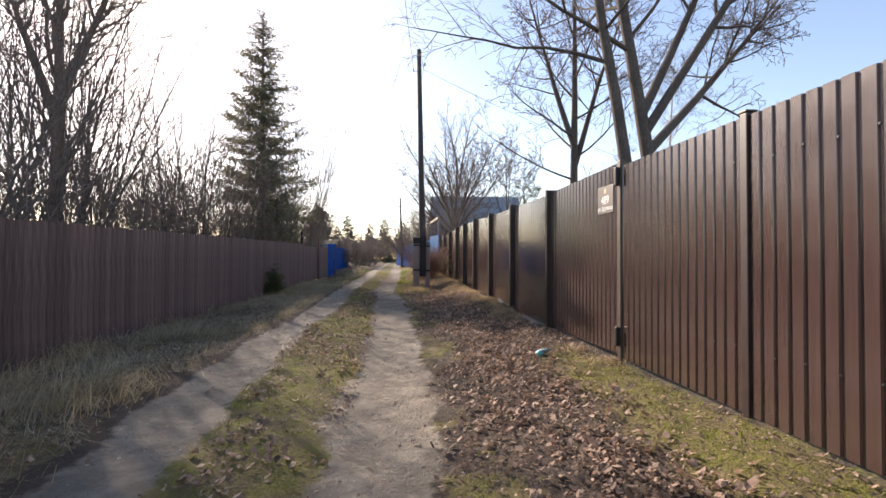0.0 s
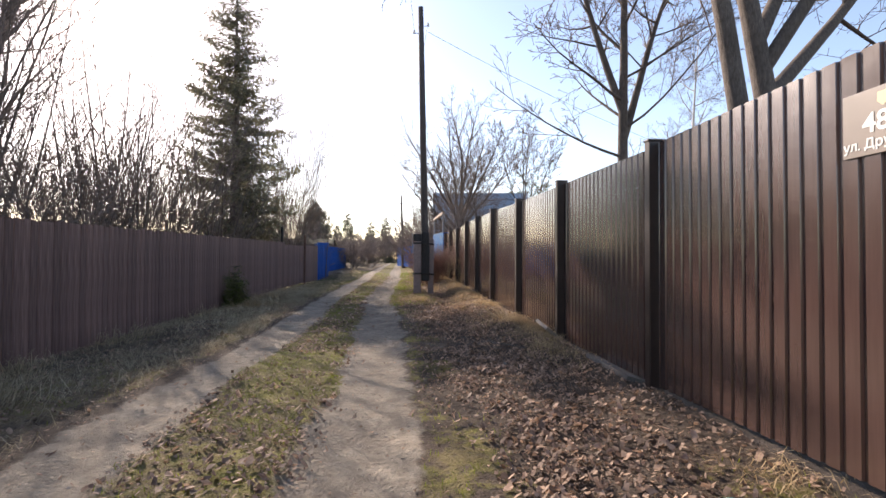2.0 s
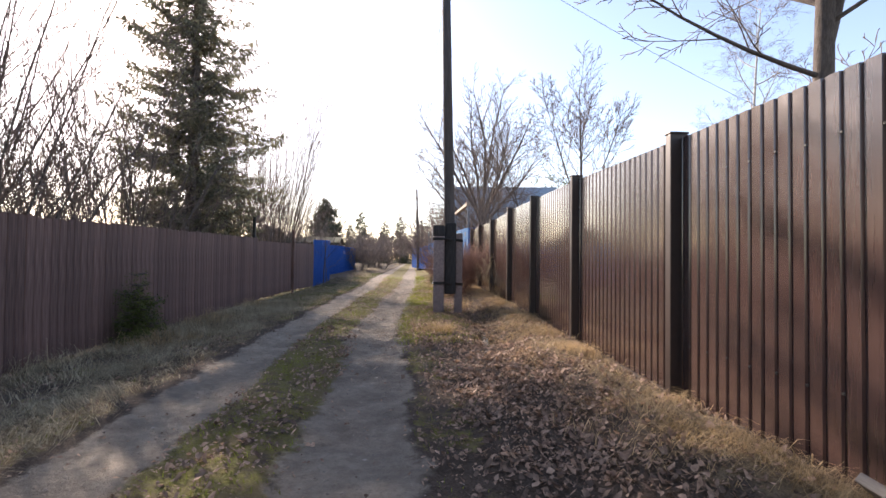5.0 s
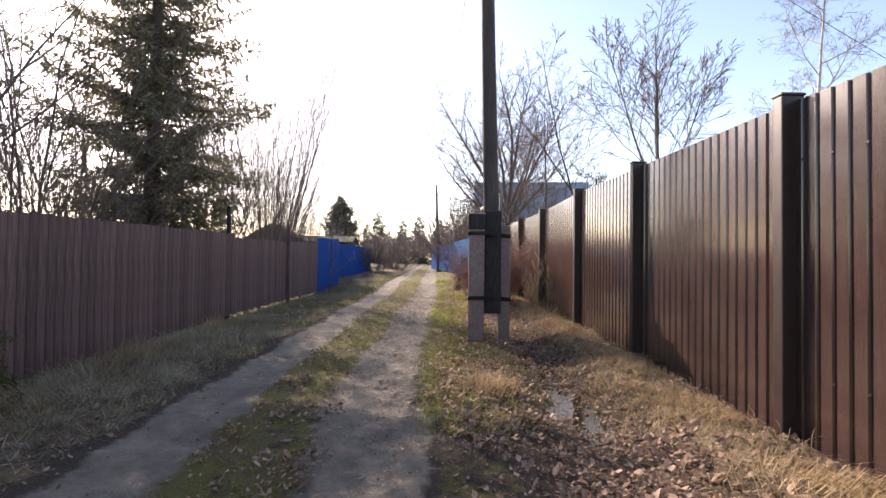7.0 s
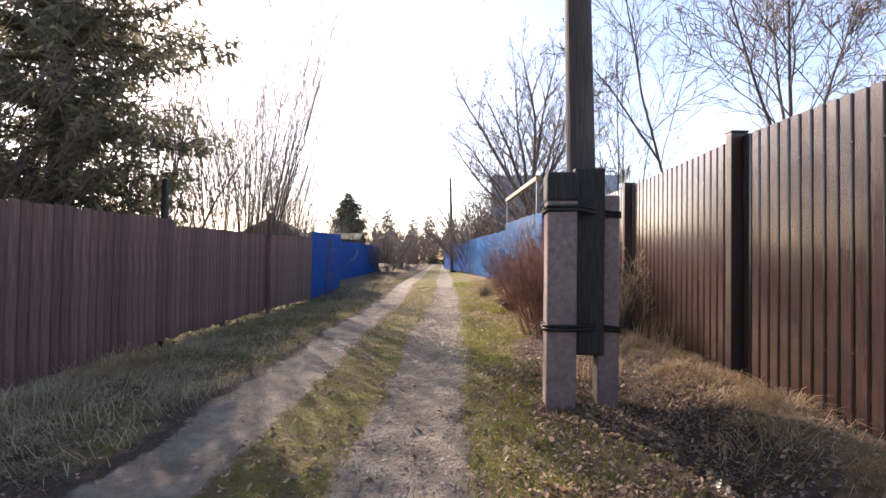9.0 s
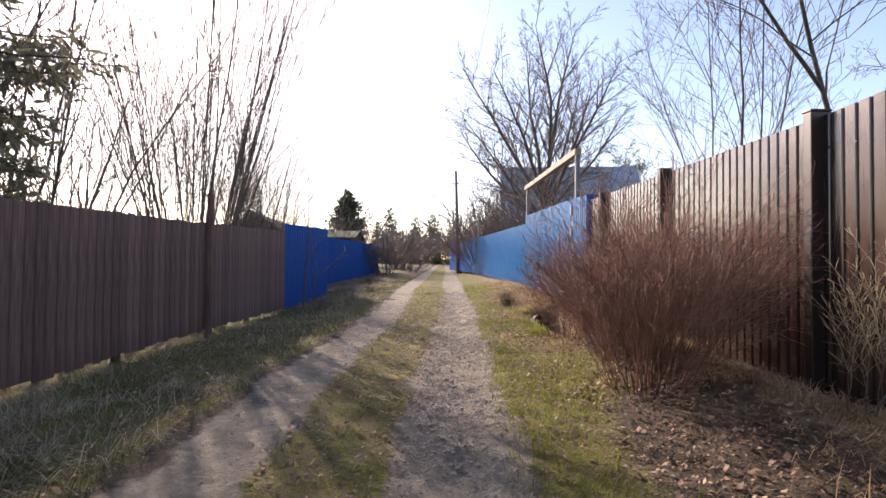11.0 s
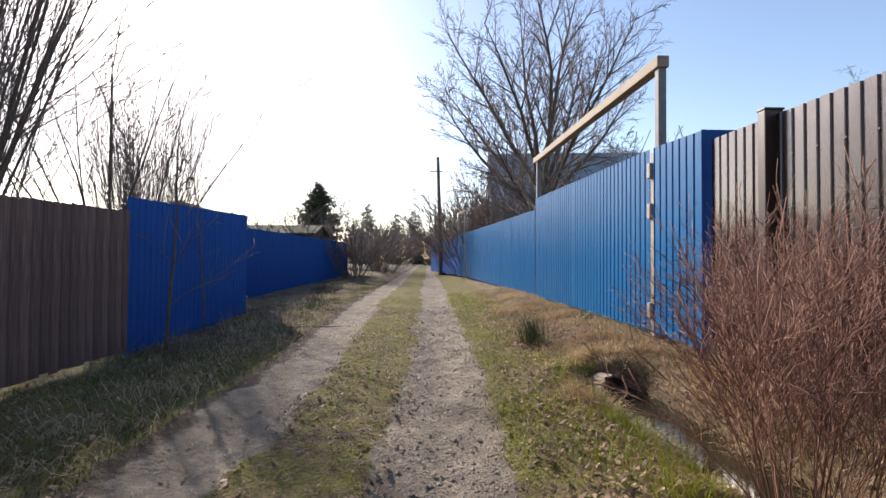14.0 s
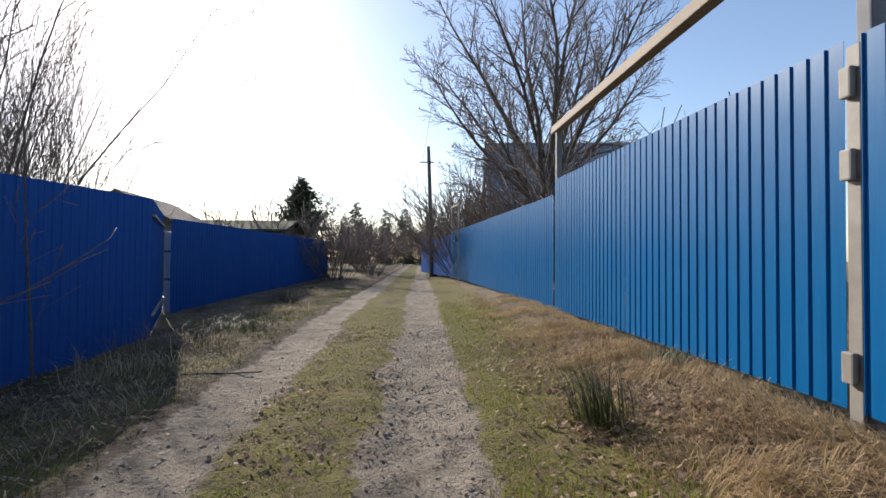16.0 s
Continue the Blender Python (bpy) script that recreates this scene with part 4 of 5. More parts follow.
spruce(-8.45, 21.5, 12.9, 2.6, 51, "tall dark spruce with drooping ragged branches", 0.5, 1.36, spray=27, fine=0.56, bare=0.09)
spruce(-5.50, 15.2, 0.85, 0.34, 57, "small dark spruce seedling against the wooden fence", 0.3, 2.2, M_GRASS_SHADED, 34, 0.03, 0.42)
fir = spruce(-20.0, 74.0, 9.6, 3.1, 52, "broad dark conifer beyond the fences", 0.3, 1.1, M_FARGREEN, 13, 0.02, 2.0)
far_fir = spruce(-21.8, 106.0, 11.2, 3.0, 53, "far pointed conifer at the lane's end", 0.3, 0.8, M_FARGREEN, 5, 0.02, 2.4)
for x, y, k, turn in ((-17.0, 108, 0.85, 40), (-25.5, 112, 0.8, 90), (-13.0, 112, 0.62, 10), (-9.5, 114, 0.9, 200), (-6.5, 118, 0.6, 130), (-15.0, 118, 1.0, 70), (-3.0, 112, 0.6, 20),
                      (-30.0, 105, 0.7, 300), (-11.2, 120, 0.72, 240), (-19.5, 120, 0.7, 350), (2.0, 118, 0.7, 55)):
    copy_thing(far_fir, Matrix.Translation((x, y, 0.2)) @ pose(0, 0, 0, 0, 0, turn) @ Matrix.Scale(k, 4))
PINE = cfg_of(SMALL, thin=0.02, start=(0.45, 0.2, 0.2, 0.2))
bare_tree(-21.5, 86.0, 8.8, 0.12, PINE, 54, "far thin pine with a sparse crown", twigs=M_FARGREEN)
bare_tree(-12.4, 98.0, 12.5, 0.09, cfg_of(PINE, count=(16, 4, 3, 0), ratio=(0.14, 0.5, 0.5, 0.5), start=(0.3, 0.2, 0.2, 0.2)), 55, "far thin leafless trunk against the sky", twigs=M_FARGREEN)

# brush along the far lane
brush = shrub(-9.0, 47.5, 3.4, 22, 2.2, 61, "grey-brown tangle of brush beside the far lane", r=0.02, cfg=cfg_of(SHRUB, thin=0.010, levels=3, count=(0, 16, 0, 0), ratio=(0, 0.5, 0.4, 0.4)), name="far_brush")
for x, y, turn, k in ((-9.6, 51, 40, 1.0), (-8.8, 55.5, 90, 1.1), (-10.2, 60, 160, 1.2), (-11.5, 66, 10, 1.3), (-4.0, 57.5, 70, 1.0), (-3.2, 53.5, 130, 1.15), (-1.6, 50.5, 200, 1.25),
                      (-4.2, 63, 250, 1.2), (0.6, 52.5, 20, 1.3), (-13.5, 74, 60, 1.5), (-6.0, 76, 110, 1.4), (-13, 88, 140, 1.6), (-6.4, 90, 210, 1.6),
                      (-10, 101, 270, 1.7), (2.6, 40.5, 15, 1.5), (-12.5, 47, 35, 1.25), (-0.9, 55.5, 66, 1.5), (-1.8, 58, 190, 2.0), (-2.9, 61, 300, 2.1), (0.4, 49.5, 80, 1.7), (-2.6, 50.0, 10, 1.5)):
    copy_thing(brush, Matrix.Translation((x, y, 0.2)) @ pose(0, 0, 0, 0, 0, turn) @ Matrix.Scale(k, 4))


# ---- houses behind the fences ----
def house():
    e = empty("house", Matrix.Translation((3.6, 52.5, 0.3)), "house with a steep blue-grey metal roof and white edge boards", "house")
    bm = bmesh.new()
    box(bm, -4.6, 4.8, 0.0, 8.0, 0, 3.6)
    part("wall", bm, M_WALLBOARD, e)
    # steep roof: the eave over the lane-side wall, the ridge set back
    for name, y0, y1 in (("roof", -0.5, 2.6), ("roof", 8.5, 5.4)):
        bm = bmesh.new()
        vs = [bm.verts.new(c) for c in ((-5.1, y0, 3.3), (5.3, y0, 3.3), (5.3, y1, 8.25), (-5.1, y1, 8.25))]
        g = bmesh.ops.extrude_face_region(bm, geom=[bm.faces.new(vs)])
        bmesh.ops.translate(bm, vec=(0, 0, 0.12), verts=[w for w in g["geom"] if isinstance(w, bmesh.types.BMVert)])
        part(name, bm, M_ROOF, e)
    bm = bmesh.new()
    box(bm, -5.1, 5.3, 2.55, 5.45, 8.26, 8.40)
    part("roof_cap", bm, M_ROOF, e)
    for x in (-4.6, 4.8):
        bm = bmesh.new()
        vs = [bm.verts.new((x, y, z)) for y, z in ((0, 3.6), (8, 3.6), (5.4, 8.2), (2.6, 8.2))]
        g = bmesh.ops.extrude_face_region(bm, geom=[bm.faces.new(vs)])
        bmesh.ops.translate(bm, vec=(-0.1 if x > 0 else 0.1, 0, 0), verts=[w for w in g["geom"] if isinstance(w, bmesh.types.BMVert)])
        part("gable", bm, M_WALLBOARD, e)
    for x in (-5.16, 5.3):
        bm = bmesh.new()
        vs = [bm.verts.new((x, y, z)) for y, z in ((-0.56, 3.25), (2.55, 8.22), (2.55, 8.44), (-0.62, 3.46))]
        g = bmesh.ops.extrude_face_region(bm, geom=[bm.faces.new(vs)])
        bmesh.ops.translate(bm, vec=(0.06, 0, 0), verts=[w for w in g["geom"] if isinstance(w, bmesh.types.BMVert)])
        part("edge_board", bm, M_WHITE, e, "white painted edge board")


house()


def shed(x, y, w, d, h, rise, turn, label, material):
    e = empty("shed", Matrix.Translation((x, y, 0.1)) @ pose(0, 0, 0, 0, 0, turn), label, "shed")
    bm = bmesh.new()
    box(bm, -w / 2, w / 2, -d / 2, d / 2, 0, h)
    part("wall", bm, M_OLDWOOD, e)
    for s in (-1, 1):
        bm = bmesh.new()
        vs = [bm.verts.new(c) for c in ((s * (w / 2 + 0.25), -d / 2 - 0.3, h - 0.1), (s * (w / 2 + 0.25), d / 2 + 0.3, h - 0.1), (0, d / 2 + 0.3, h + rise), (0, -d / 2 - 0.3, h + rise))]
        g = bmesh.ops.extrude_face_region(bm, geom=[bm.faces.new(vs)])
        bmesh.ops.translate(bm, vec=(0, 0, 0.08), verts=[q for q in g["geom"] if isinstance(q, bmesh.types.BMVert)])
        part("roof", bm, material, e)
    bm = bmesh.new()
    vs = [bm.verts.new((px, -d / 2 - 0.01, pz)) for px, pz in ((-w / 2, h), (w / 2, h), (0, h + rise))]
    g = bmesh.ops.extrude_face_region(bm, geom=[bm.faces.new(vs)])
    bmesh.ops.translate(bm, vec=(0, d + 0.02, 0), verts=[q for q in g["geom"] if isinstance(q, bmesh.types.BMVert)])
    part("gable", bm, M_OLDWOOD, e)


shed(-14.9, 43.0, 3.2, 4.0, 2.55, 0.95, 12, "small dark shed with a pitched roof behind the fence", M_BARK)
shed(-13.4, 47.0, 3.0, 5.0, 2.55, 0.4, 96, "low shed with a mossy roof behind the fence", simple("mossy_roof", (0.045, 0.05, 0.025), (0.085, 0.09, 0.045), 6, 0.95))


# ---- litter and small things in the lane ----
pipe = empty("culvert_pipe", Matrix.Translation((-1.20, 27.42, 0.15)) @ pose(0, 0, 0, -9, 0, 10), "broken grey culvert pipe ending over the ditch", "pipe")
bm = bmesh.new()
n = 20
rings = []
for yy, rr in ((0.0, 0.135), (1.6, 0.135), (1.6, 0.112), (0.0, 0.112)):
    rings.append([bm.verts.new((rr * math.cos(2 * math.pi * k / n), yy + (0.04 * math.sin(3 * k) if yy == 0 else 0), rr * math.sin(2 * math.pi * k / n))) for k in range(n)])
for a, b in zip(rings, rings[1:] + rings[:1]):
    for k in range(n):
        bm.faces.new((a[k], a[(k + 1) % n], b[(k + 1) % n], b[k]))
part("pipe_wall", bm, simple("stained_asbestos_pipe", (0.15, 0.122, 0.098), (0.26, 0.22, 0.18), 16, 0.9, bmp=0.5), pipe)

mw, nw, bw = mat("ditch_water", 0.06, 0, 0.5)
bw.inputs["Base Color"].default_value = (0.02, 0.018, 0.013, 1)
bump(nw, bw, noise_tex(nw, 14, 2), 0.06, 0.01)
for name, x0, x1, y0, y1, z in (("water", -1.5, -0.3, 21.8, 27.6, 0.11), ("water", -0.5, 1.25, 14.2, 17.8, 0.108)):
    bm = bmesh.new()
    vs = [bm.verts.new(c) for c in ((x0, y0, z), (x1, y0, z), (x1, y1, z), (x0, y1, z))]
    bm.faces.new(vs)
    tagged(part(name, bm, mw, None), "still dark water lying in the ditch", "water", kind="structure")


def plank(x, y, length, w, t, m, label, material):
    bm = bmesh.new()
    box(bm, -w / 2, w / 2, -length / 2, length / 2, 0, t, 0.006)
    for v in bm.verts:
        v.co.z += 0.01 * math.sin(v.co.y * 3)
        v.co.y += 0.02 * math.sin(v.co.x * 60)
    ob = tagged(part("plank", bm, material, None), label, "plank")
    ob.matrix_world = Matrix.Translation((x, y, gz(x, y))) @ m
    return ob


plank(1.62, 8.35, 1.0, 0.14, 0.05, pose(0, 0, -0.01, 0, 14, 5.6), "grey weathered plank lying along the fence foot", M_OLDWOOD)
plank(1.34, 10.22, 0.6, 0.24, 0.05, pose(0, 0, 0.05, 4, 38, 6), "pale broken board leaning at a fence post", M_TIMBER)

bottle = empty("plastic_bottle", Matrix.Translation((1.17, 5.52, gz(1.17, 5.52) + 0.05)) @ pose(0, 0, 0, 62, 0, 30), "crushed clear plastic bottle with a teal label", "bottle")
mb, nb, bb = mat("clear_plastic", 0.15)
bb.inputs["Base Color"].default_value = (0.7, 0.8, 0.8, 1)
bb.inputs["Transmission Weight"].default_value = 0.8
t = Tubes()
t.add([Vector((0, 0, z)) for z in (-0.1, -0.09, 0.02, 0.06, 0.1, 0.14)], [0.03, 0.043, 0.040, 0.038, 0.02, 0.014], 12)
t.link("body", mb, bottle)
t = Tubes()
t.add([Vector((0, 0, z)) for z in (-0.06, -0.02, 0.025)], [0.0445, 0.043, 0.043], 12)
t.link("label_band", simple("teal_film", (0.03, 0.36, 0.42), (0.05, 0.44, 0.5), 12, 0.4, bmp=0), bottle, "teal printed film")


def stick(x, y, length, turn, seed, r=0.009):
    rng = random.Random(seed)
    pts, p, d = [], Vector((0, 0, 0.015)), Vector((1, 0, 0))
    for k in range(7):
        pts.append(p.copy())
        d = (d + Vector((0, rng.uniform(-0.35, 0.35), rng.uniform(-0.05, 0.05)))).normalized()
        p = p + d * length / 6
        p.z = 0.015 + 0.01 * rng.random()
    t = Tubes()
    t.add(pts, [r * (1 - 0.09 * k) for k in range(7)], 5)
    ob = tagged(t.link("stick", M_OLDWOOD, None), "dry grey stick lying on the ground", "stick", "sticks in the lane")
    ob.matrix_world = Matrix.Translation((x, y, float(height(x, y)) + 0.005)) @ pose(0, 0, 0, 0, 0, turn)


for k, (x, y, ln, turn) in enumerate(((-1.1, 7.0, 0.3, 120), (0.55, 8.6, 0.9, 110), (0.9, 9.3, 0.7, 130), (-0.6, 9.6, 0.35, 20), (-3.9, 9.0, 0.6, 60), (-4.3, 12.2, 0.7, 30), (-5.6, 26.5, 0.5, 15),
                                      (-2.1, 23.9, 0.4, 70), (0.2, 13.2, 0.6, 40), (-6.6, 33.8, 1.8, 60), (-6.9, 36.2, 2.2, 75), (-0.2, 16.5, 0.5, 150), (-3.7, 5.2, 0.9, 40), (-3.3, 4.1, 0.6, 100), (-4.2, 6.6, 0.8, 15), (-4.4, 8.3, 0.7, 70), (-3.9, 3.4, 0.7, 150), (-5.2, 13.4, 0.6, 80), (-5.6, 30.2, 0.9, 35))):
    stick(x, y, ln, turn, k, 0.008 + 0.006 * (ln > 0.8))


# ---- leaf litter, grass and stones ----
NR = np.random.RandomState(21)


def dry(x, y):
    a, c = ditch(x, y)
    return 1 - smooth01(c, 0.30, 0.42)


def place(n, y0, y1, test):
    """Random places in the lane between y0 and y1, kept by the chance that test gives."""
    y = NR.uniform(y0, y1, n)
    u = NR.uniform(-3.45, 3.35, n)
    x = u + middle(y)
    keep = NR.rand(n) < test(x, y, u) * dry(x, y)
    return x[keep], y[keep]


def heap(name, V, faces_per, F, material, label):
    """One object from n alike pieces: V is n x k x 3, F the faces of one piece."""
    n, k = V.shape[:2]
    off = (np.arange(n) * k)[:, None]
    faces = []
    for f in F:
        faces += (off + np.array(f)[None]).tolist()
    ob = link(name, V.reshape(-1, 3).tolist(), faces, material)
    return tagged(ob, label, name.replace("_", " "), kind="stuff")


def leaf_chance(x, y, u):
    r = smooth01(x - rut_r(y) + 0.9 * (fbm(x, y, 1.2, 3) - 0.5), 0.4, 1.25)
    patch = (0.3 + 1.3 * np.clip(fbm(x, y, 0.8, 3) - 0.25, 0, 1)) * (0.35 + 0.65 * smooth01(fbm(x, y, 1.9, 3), 0.36, 0.55))
    right = r * (1 - smooth01(y, 19, 21.5)) * (1 - 0.93 * bell(u, 3.0, 0.55) * (1 - smooth01(y, 4.8, 6.8))) * (1 - 0.75 * bell(u, 3.1, 0.3)) * (1 - 0.5 * smooth01(y, 8.5, 11) * bell(u, 3.0, 0.4))
    strip = 0.17 * ((x > rut_l(y) + 0.3) & (x < rut_r(y) - 0.3)) * (1 - 0.6 * smooth01(y, 15, 18)) * smooth01(fbm(x, y, 2.4, 3), 0.36, 0.62)
    later = 0.4 * r * smooth01(y, 19, 21) * (1 - smooth01(y, 31, 35))
    later = later + 0.6 * bell(x, -1.65, 0.4) * bell(y, 28.8, 0.7)
    left = 0.035 * smooth01(rut_l(y) - x, 0.3, 0.8)
    track = 0.003
    return np.clip(np.maximum.reduce([right * patch, strip, later * patch, left, np.full_like(x, track)]), 0, 1)


x, y = place(760000, 1.0, 34, leaf_chance)
n = len(x)
size = 0.013 + np.where(y < 17, 0.040, 0.030) * NR.rand(n) ** 2.0
yaw, tip, bank = NR.uniform(0, 6.283, n), NR.normal(0, 0.6, n), NR.normal(0, 0.65, n)
curl = NR.uniform(-0.25, 0.5, n)
prof = np.array([(-0.55, 0), (-0.2, 0.3), (0.18, 0.36), (0.6, 0), (0.18, -0.36), (-0.2, -0.3)])
jag = prof[None] + NR.normal(0, 0.11, (n, 6, 2))
lx = jag[:, :, 0] * size[:, None]
ly = jag[:, :, 1] * size[:, None] * NR.uniform(0.7, 1.2, n)[:, None]
lz = curl[:, None] * (np.abs(ly) * 1.1 + lx * lx / size[:, None] * 0.6)
lz = lz + lx * np.sin(tip)[:, None] + ly * np.sin(bank)[:, None]
V = np.stack([x[:, None] + lx * np.cos(yaw)[:, None] - ly * np.sin(yaw)[:, None], y[:, None] + lx * np.sin(yaw)[:, None] + ly * np.cos(yaw)[:, None],
              height(x, y)[:, None] + 0.012 + NR.uniform(0, 0.02, n)[:, None] + lz], -1)
heap("fallen_leaves", V, 2, [(0, 1, 2, 3), (0, 3, 4, 5)], M_LEAF, "dry brown fallen leaves lying along the lane")


def tufty(x, y, s=2.6, lo=0.42, hi=0.62):
    return smooth01(fbm(x, y, s, 3), lo, hi)


def fragments(n0, y0, y1, test, lo, hi, material, name, label):
    """Crumbs of leaf, bark and soil lying flat."""
    x, y = place(n0, y0, y1, test)
    n = len(x)
    s = NR.uniform(lo, hi, n)
    a = NR.uniform(0, 6.283, n)
    base = np.stack([x, y, height(x, y) + 0.004], -1)
    P = []
    for k in range(4):
        w = a + k * 1.57 + NR.uniform(-0.4, 0.4, n)
        r = s * NR.uniform(0.5, 1.2, n) * (1.0 if k % 2 else 0.55)
        P.append(base + np.stack([np.cos(w) * r, np.sin(w) * r, NR.uniform(-0.3, 0.75, n) * s], -1))
    return heap(name, np.stack(P, 1), 1, [(0, 1, 2, 3)], material, label)


fragments(110000, 1.0, 33, lambda x, y, u: np.clip(0.06 + 0.5 * ((x > rut_l(y) + 0.25) & (x < rut_r(y) - 0.25)) * tufty(x, y, 2.2, 0.35, 0.6) + 0.5 * smooth01(x - rut_r(y), 0.35, 0.6) * tufty(x, y, 1.2, 0.3, 0.6) + 0.25 * smooth01(rut_l(y) - x, 0.3, 0.5), 0, 1),
          0.010, 0.026, M_LEAF, "leaf_fragments", "small brown leaf fragments scattered over the ground")
fragments(90000, 8.0, 32, lambda x, y, u: 0.5 * np.exp(-((x - rut_r(y)) / 0.5) ** 4) * smooth01(y, 9, 15) * tufty(x, y, 1.8, 0.36, 0.6),
          0.005, 0.015, simple("soil_crumb", (0.19, 0.155, 0.125), (0.40, 0.345, 0.29), 5, 0.95, bmp=0, island=0.8), "soil_crumbs", "loose soil crumbs in the wheel track")


def blades(name, x, y, length, lean, width, material, label, rise=1.0):
    n = len(x)
    a = 14.0 * fbm(x, y, 0.8, 2) + NR.normal(0, 0.9, n)
    ln = length * NR.uniform(0.5, 1.25, n)
    le = np.clip(lean + NR.normal(0, 0.22, n), 0.05, 1.45)
    w = width * NR.uniform(0.6, 1.3, n)
    z0 = height(x, y) - 0.008
    cx, cy = np.cos(a), np.sin(a)
    px, py = -cy, cx
    out1, up1 = 0.5 * ln * np.sin(le * 0.6), 0.5 * ln * np.cos(le * 0.6)
    out2, up2 = ln * np.sin(le), ln * np.maximum(np.cos(le) * 0.95, 0.05)
    def pt(o, up, s):
        return np.stack([x + cx * o + px * w * s, y + cy * o + py * w * s, z0 + up], -1)
    V = np.stack([pt(0, 0, -0.5), pt(0, 0, 0.5), pt(out1, up1, 0.4), pt(out1, up1, -0.4), pt(out2, up2, 0.0)], 1)
    return heap(name, V, 2, [(0, 1, 2, 3), (3, 2, 4)], material, label)


# moss and short spring grass
x, y = place(240000, 0.8, 37, lambda x, y, u: np.clip(zones(x, y)[1] * 1.1 - 0.15, 0, 1) * (1 - zones(x, y)[0]) * (0.25 + 0.75 * tufty(x, y, 3.5)))
blades("short_grass", x, y, 0.05, 0.7, 0.0055, M_GRASS, "short yellowish spring grass and moss")
# flattened grey grass along the wooden fence
x, y = place(300000, 0.8, 30, lambda x, y, u: smooth01(rut_l(y) - x, 0.35, 0.75) * (0.2 + 0.8 * tufty(x, y, 1.6)) * (1 - 0.75 * smooth01(y, 19.5, 23)) * (0.35 + 0.65 * smooth01(y, 8, 12)))
blades("dead_grass", x, y, 0.26, 1.42, 0.005, M_GREYGRASS, "flattened grey dead grass along the wooden fence")
# left verge grass, in the green darkened to deepen the fence's shade
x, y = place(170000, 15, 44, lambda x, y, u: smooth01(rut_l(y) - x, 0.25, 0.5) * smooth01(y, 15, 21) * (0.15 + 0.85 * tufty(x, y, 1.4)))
blades("green_grass", x, y, 0.08, 0.8, 0.006, M_GRASS_SHADED, "green grass along the lane edge, darkened for shade")
# straw along the steel fences
x, y = place(700000, 6.5, 38, lambda x, y, u: np.clip(zones(x, y)[2], 0, 1) * smooth01(x - rut_r(y), 0.6, 1.0) * (0.14 + 0.86 * tufty(x, y, 1.5)))
blades("straw_grass", x, y, 0.21, 1.36, 0.004, M_STRAW, "straw-coloured dead grass along the steel fence")
x, y = place(130000, 15, 40, lambda x, y, u: smooth01(x - rut_r(y), 0.25, 0.45) * (1 - smooth01(x - rut_r(y), 1.0, 2.0)) * tufty(x, y, 0.9, 0.42, 0.6) * (1 - 0.6 * smooth01(y, 27, 30)))
blades("green_tufts", x, y, 0.09, 0.6, 0.006, M_GRASS, "green grass tufts on the verge")


def clump(cx, cy, n, length, lean, radius, material, name, label):
    x, y = cx + NR.normal(0, radius, n), cy + NR.normal(0, radius, n)
    tagged(blades(name, x, y, length, lean, 0.006, material, label), label, "grass")


for cx, cy, n in ((-0.35, 28.3, 900), (-0.75, 28.9, 700), (-0.6, 29.8, 700), (-0.9, 31.0, 700), (-0.95, 32.4, 700), (-0.3, 27.6, 700)):
    clump(cx, cy, n, 0.26, 1.2, 0.3, M_STRAW, "straw_clump", "flattened dead straw below the blue gate")
M_RUSH = simple("green_rush", (0.055, 0.075, 0.025), (0.12, 0.135, 0.05), 4, 0.6, bmp=0, island=0.5)
clump(-1.76, 29.05, 260, 0.5, 0.55, 0.085, M_RUSH, "rush_clump", "upright green rush clump on the verge")
clump(-0.75, 30.3, 220, 0.20, 0.7, 0.10, M_RUSH, "rush_clump", "low green rush clump near the blue gate")
clump(-1.65, 31.6, 140, 0.18, 0.8, 0.10, M_STRAW, "straw_clump", "dead straw clump on the verge")
for cx, cy in ((1.80, 5.2), (1.68, 5.9)):
    clump(cx, cy, 150, 0.15, 1.25, 0.16, M_STRAW, "straw_clump", "flattened dead straw beside the wicket gate")
clump(-0.95, 16.2, 420, 0.26, 0.9, 0.14, M_STRAW, "straw_clump", "dead straw clump on the verge")
clump(-0.25, 26.9, 900, 0.42, 0.75, 0.18, M_STRAW, "straw_clump", "dead straw bank hanging over the ditch")
clump(-1.55, 26.85, 380, 0.24, 0.8, 0.13, M_STRAW, "straw_clump", "dead straw on the ditch bank")
clump(-1.50, 27.2, 300, 0.2, 0.8, 0.10, M_GRASS, "grass_tuft", "fresh green grass tuft beside the culvert")
clump(-1.52, 27.45, 260, 0.2, 0.8, 0.12, M_GRASS, "grass_tuft", "fresh green grass tuft beside the culvert")
for k in range(7):
    clump(-1.47 + 0.05 * (k % 3), 25.2 + 0.33 * k, 240, 0.17, 0.8, 0.10, M_GRASS, "grass_tuft", "fresh green grass tuft on the ditch bank")
    clump(-0.52 - 0.05 * (k % 2), 25.0 + 0.36 * k, 180, 0.28, 1.0, 0.14, M_STRAW, "straw_clump", "dead straw hanging over the ditch")
clump(-1.25, 28.1, 420, 0.22, 1.0, 0.2, M_STRAW, "straw_clump", "dead straw lying over the culvert")
clump(-0.55, 19.9, 120, 0.32, 0.4, 0.15, M_STRAW, "straw_clump", "pale dead stalks behind the utility pole")
clump(0.35, 20.6, 120, 0.36, 0.4, 0.18, M_STRAW, "straw_clump", "pale dead stalks against the brown fence")
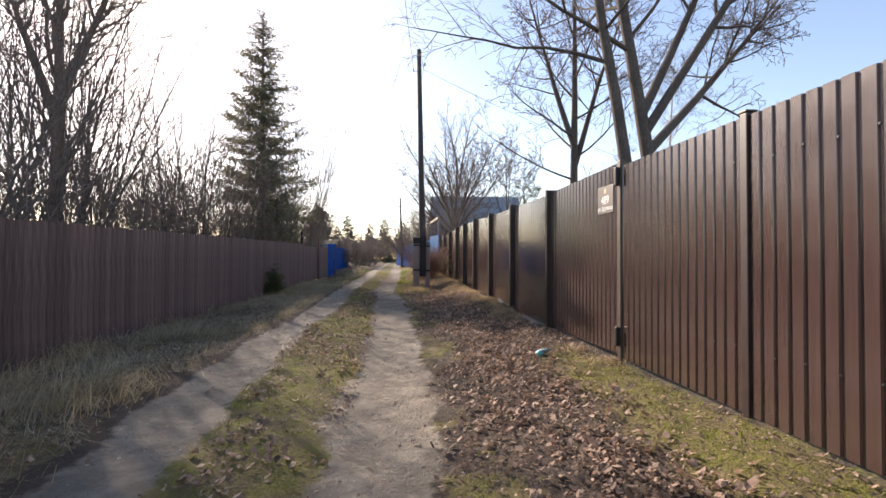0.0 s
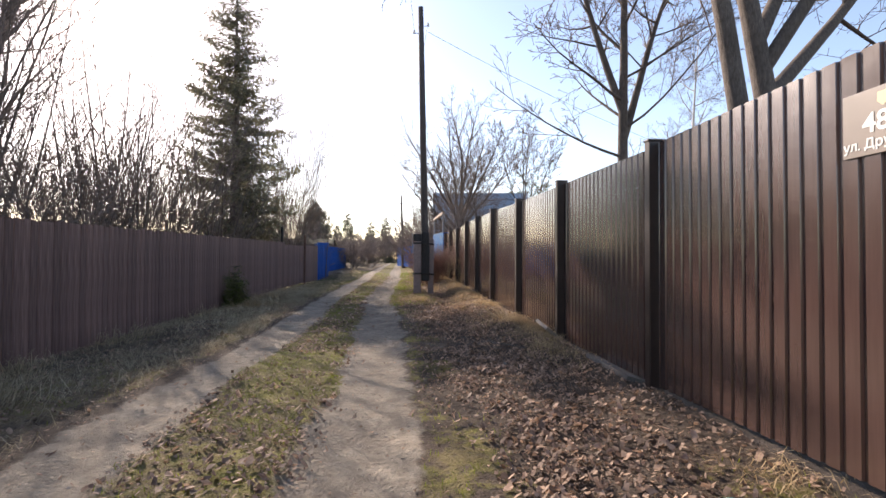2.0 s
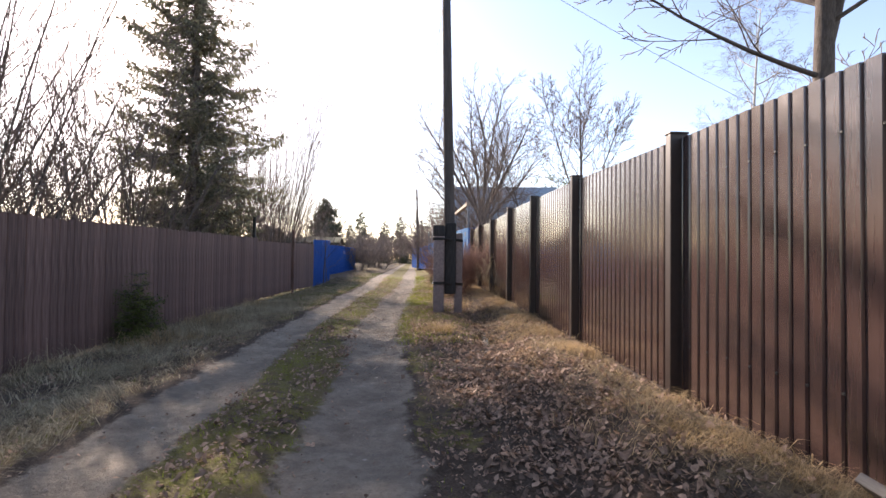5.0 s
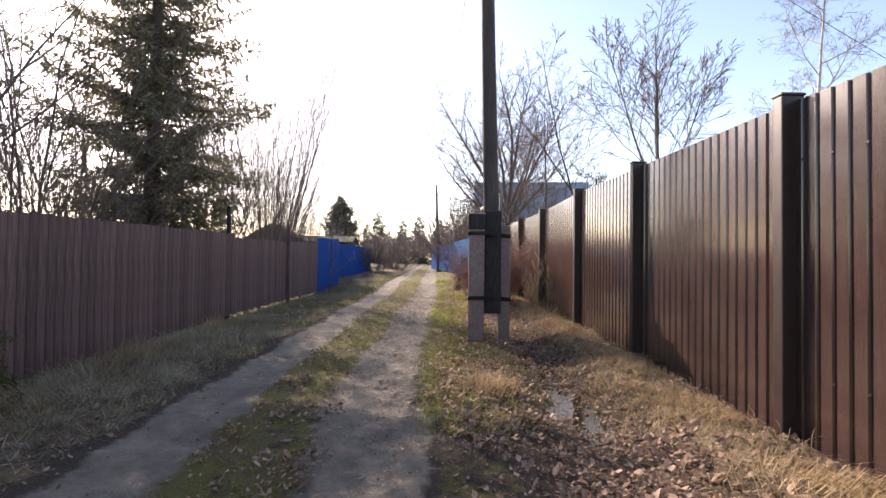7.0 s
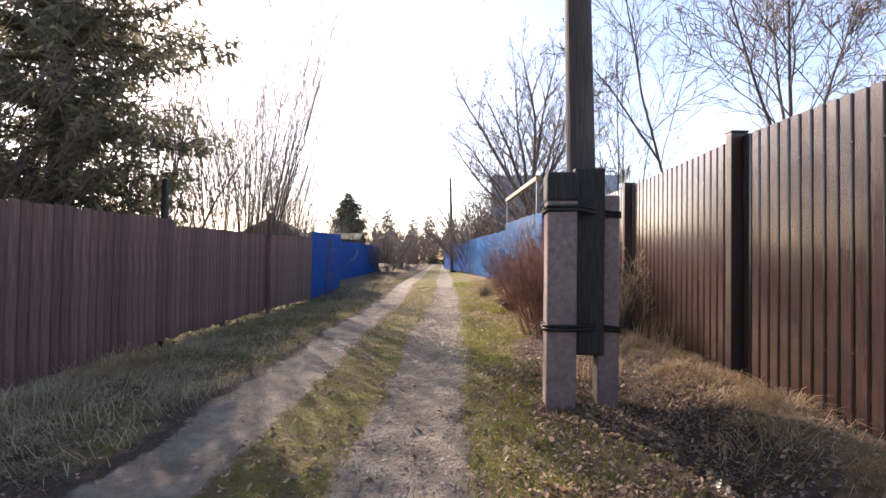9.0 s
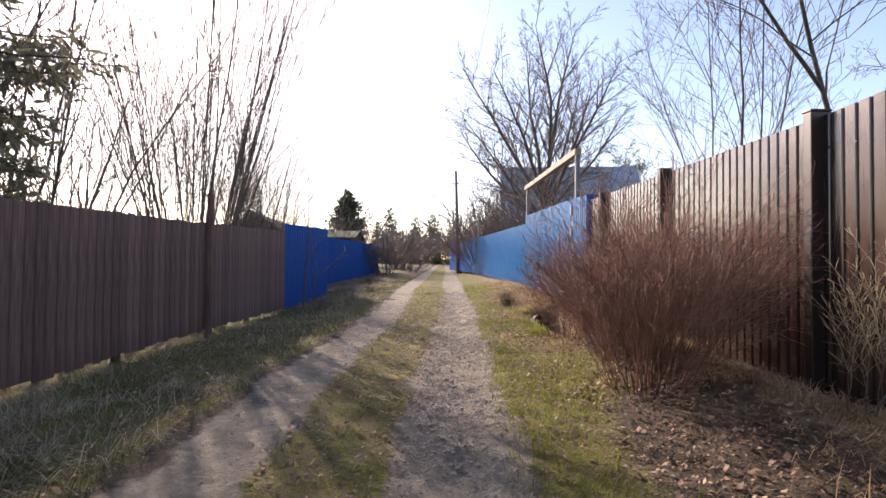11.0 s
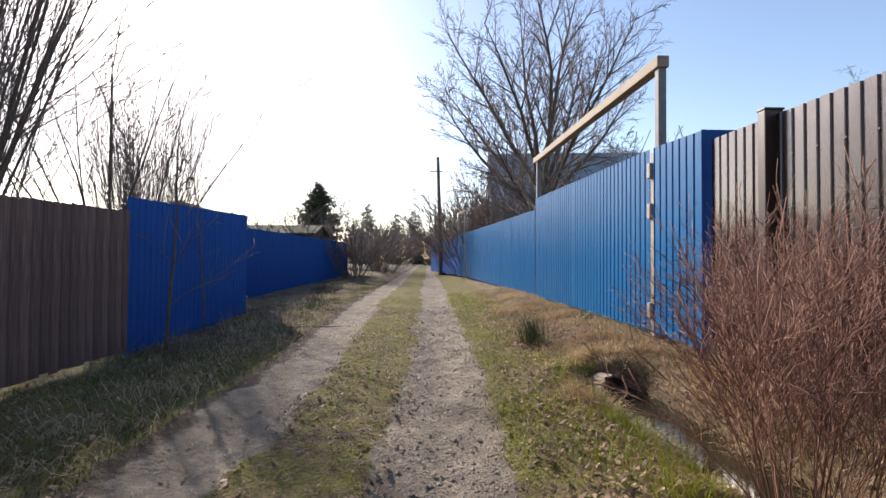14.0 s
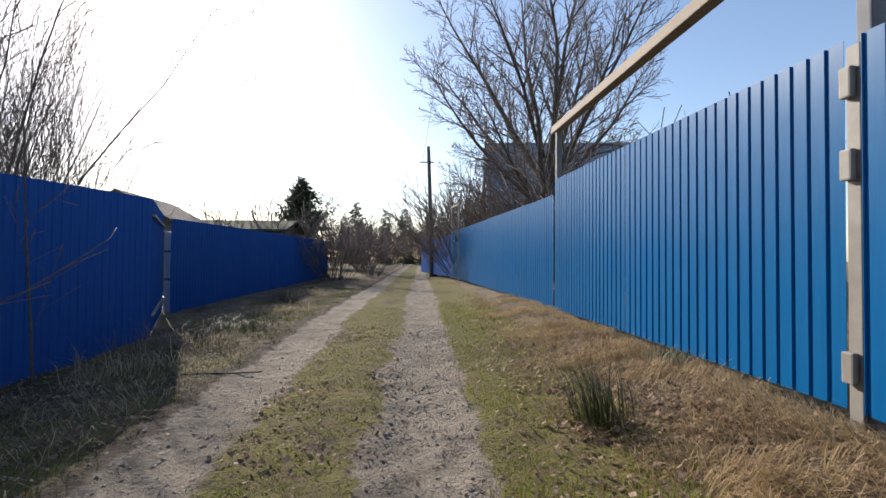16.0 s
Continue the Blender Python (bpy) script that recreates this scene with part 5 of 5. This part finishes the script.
clump(-5.3, 18.2, 500, 0.34, 1.0, 0.3, M_GREYGRASS, "straw_clump", "flattened dead grass heap by the wooden fence")
clump(-4.95, 16.2, 600, 0.34, 1.0, 0.35, M_GREYGRASS, "straw_clump", "flattened dead grass heap by the wooden fence")

for cx, cy, n, ln, mt in ((-6.35, 28.6, 220, 0.5, M_TWIG), (-6.2, 30.6, 260, 0.4, M_GREYGRASS), (-6.5, 31.6, 260, 0.55, M_TWIG), (-6.3, 33.2, 300, 0.4, M_RUSH), (-6.9, 34.6, 300, 0.5, M_TWIG), (-6.4, 35.6, 300, 0.35, M_GREYGRASS),
                          (-7.4, 37.5, 320, 0.5, M_TWIG), (-7.2, 39.5, 320, 0.4, M_GREYGRASS), (-5.9, 27.4, 240, 0.35, M_RUSH), (-3.5, 3.2, 900, 0.42, M_GREYGRASS), (-2.9, 2.3, 700, 0.36, M_STRAW), (-3.9, 2.4, 700, 0.42, M_STRAW), (-3.1, 3.9, 500, 0.34, M_STRAW), (-4.1, 7.2, 500, 0.36, M_GREYGRASS), (-3.9, 4.2, 300, 0.34, M_STRAW), (-3.4, 4.9, 700, 0.26, M_GREYGRASS), (-4.2, 5.4, 260, 0.36, M_STRAW), (-5.0, 14.9, 400, 0.34, M_STRAW), (-5.4, 17.0, 420, 0.36, M_STRAW), (-5.75, 19.6, 420, 0.34, M_STRAW), (-4.6, 6.2, 180, 0.4, M_GREYGRASS), (-4.75, 8.3, 200, 0.4, M_GREYGRASS), (-5.0, 10.4, 200, 0.4, M_GREYGRASS), (-5.35, 13.4, 200, 0.4, M_GREYGRASS)):
    clump(cx, cy, n, ln, 0.95, 0.28, mt, "weed_clump", "tangled dead weeds along the fence foot")

# stones in the wheel tracks
x, y = place(200000, 1.0, 34, lambda x, y, u: 0.85 * (np.exp(-((x - rut_r(y)) / 0.42) ** 4) * (0.06 + smooth01(y, 12, 17)) + 0.18 * np.exp(-((x - rut_l(y)) / 0.36) ** 4) * (0.3 + smooth01(y, 18, 24))) * (0.15 + tufty(x, y, 1.3, 0.4, 0.65)))
n = len(x)
s = 0.004 + np.where(y > 21, 0.017, 0.014) * NR.rand(n) ** 3.4
o = np.array([(1, 0, 0), (0, 1, 0), (-1, 0, 0), (0, -1, 0), (0, 0, 0.5), (0, 0, -0.6)], float)
P = o[None] * s[:, None, None] * NR.uniform(0.65, 1.35, (n, 6, 3))
P[:, :, :2] += NR.normal(0, 0.15, (n, 6, 2)) * s[:, None, None]
V = P + np.stack([x, y, height(x, y) + s * 0.2], -1)[:, None]
heap("gravel", V, 8, [(0, 1, 4), (1, 2, 4), (2, 3, 4), (3, 0, 4), (1, 0, 5), (2, 1, 5), (3, 2, 5), (0, 3, 5)], M_STONE, "loose grey gravel in the wheel tracks")
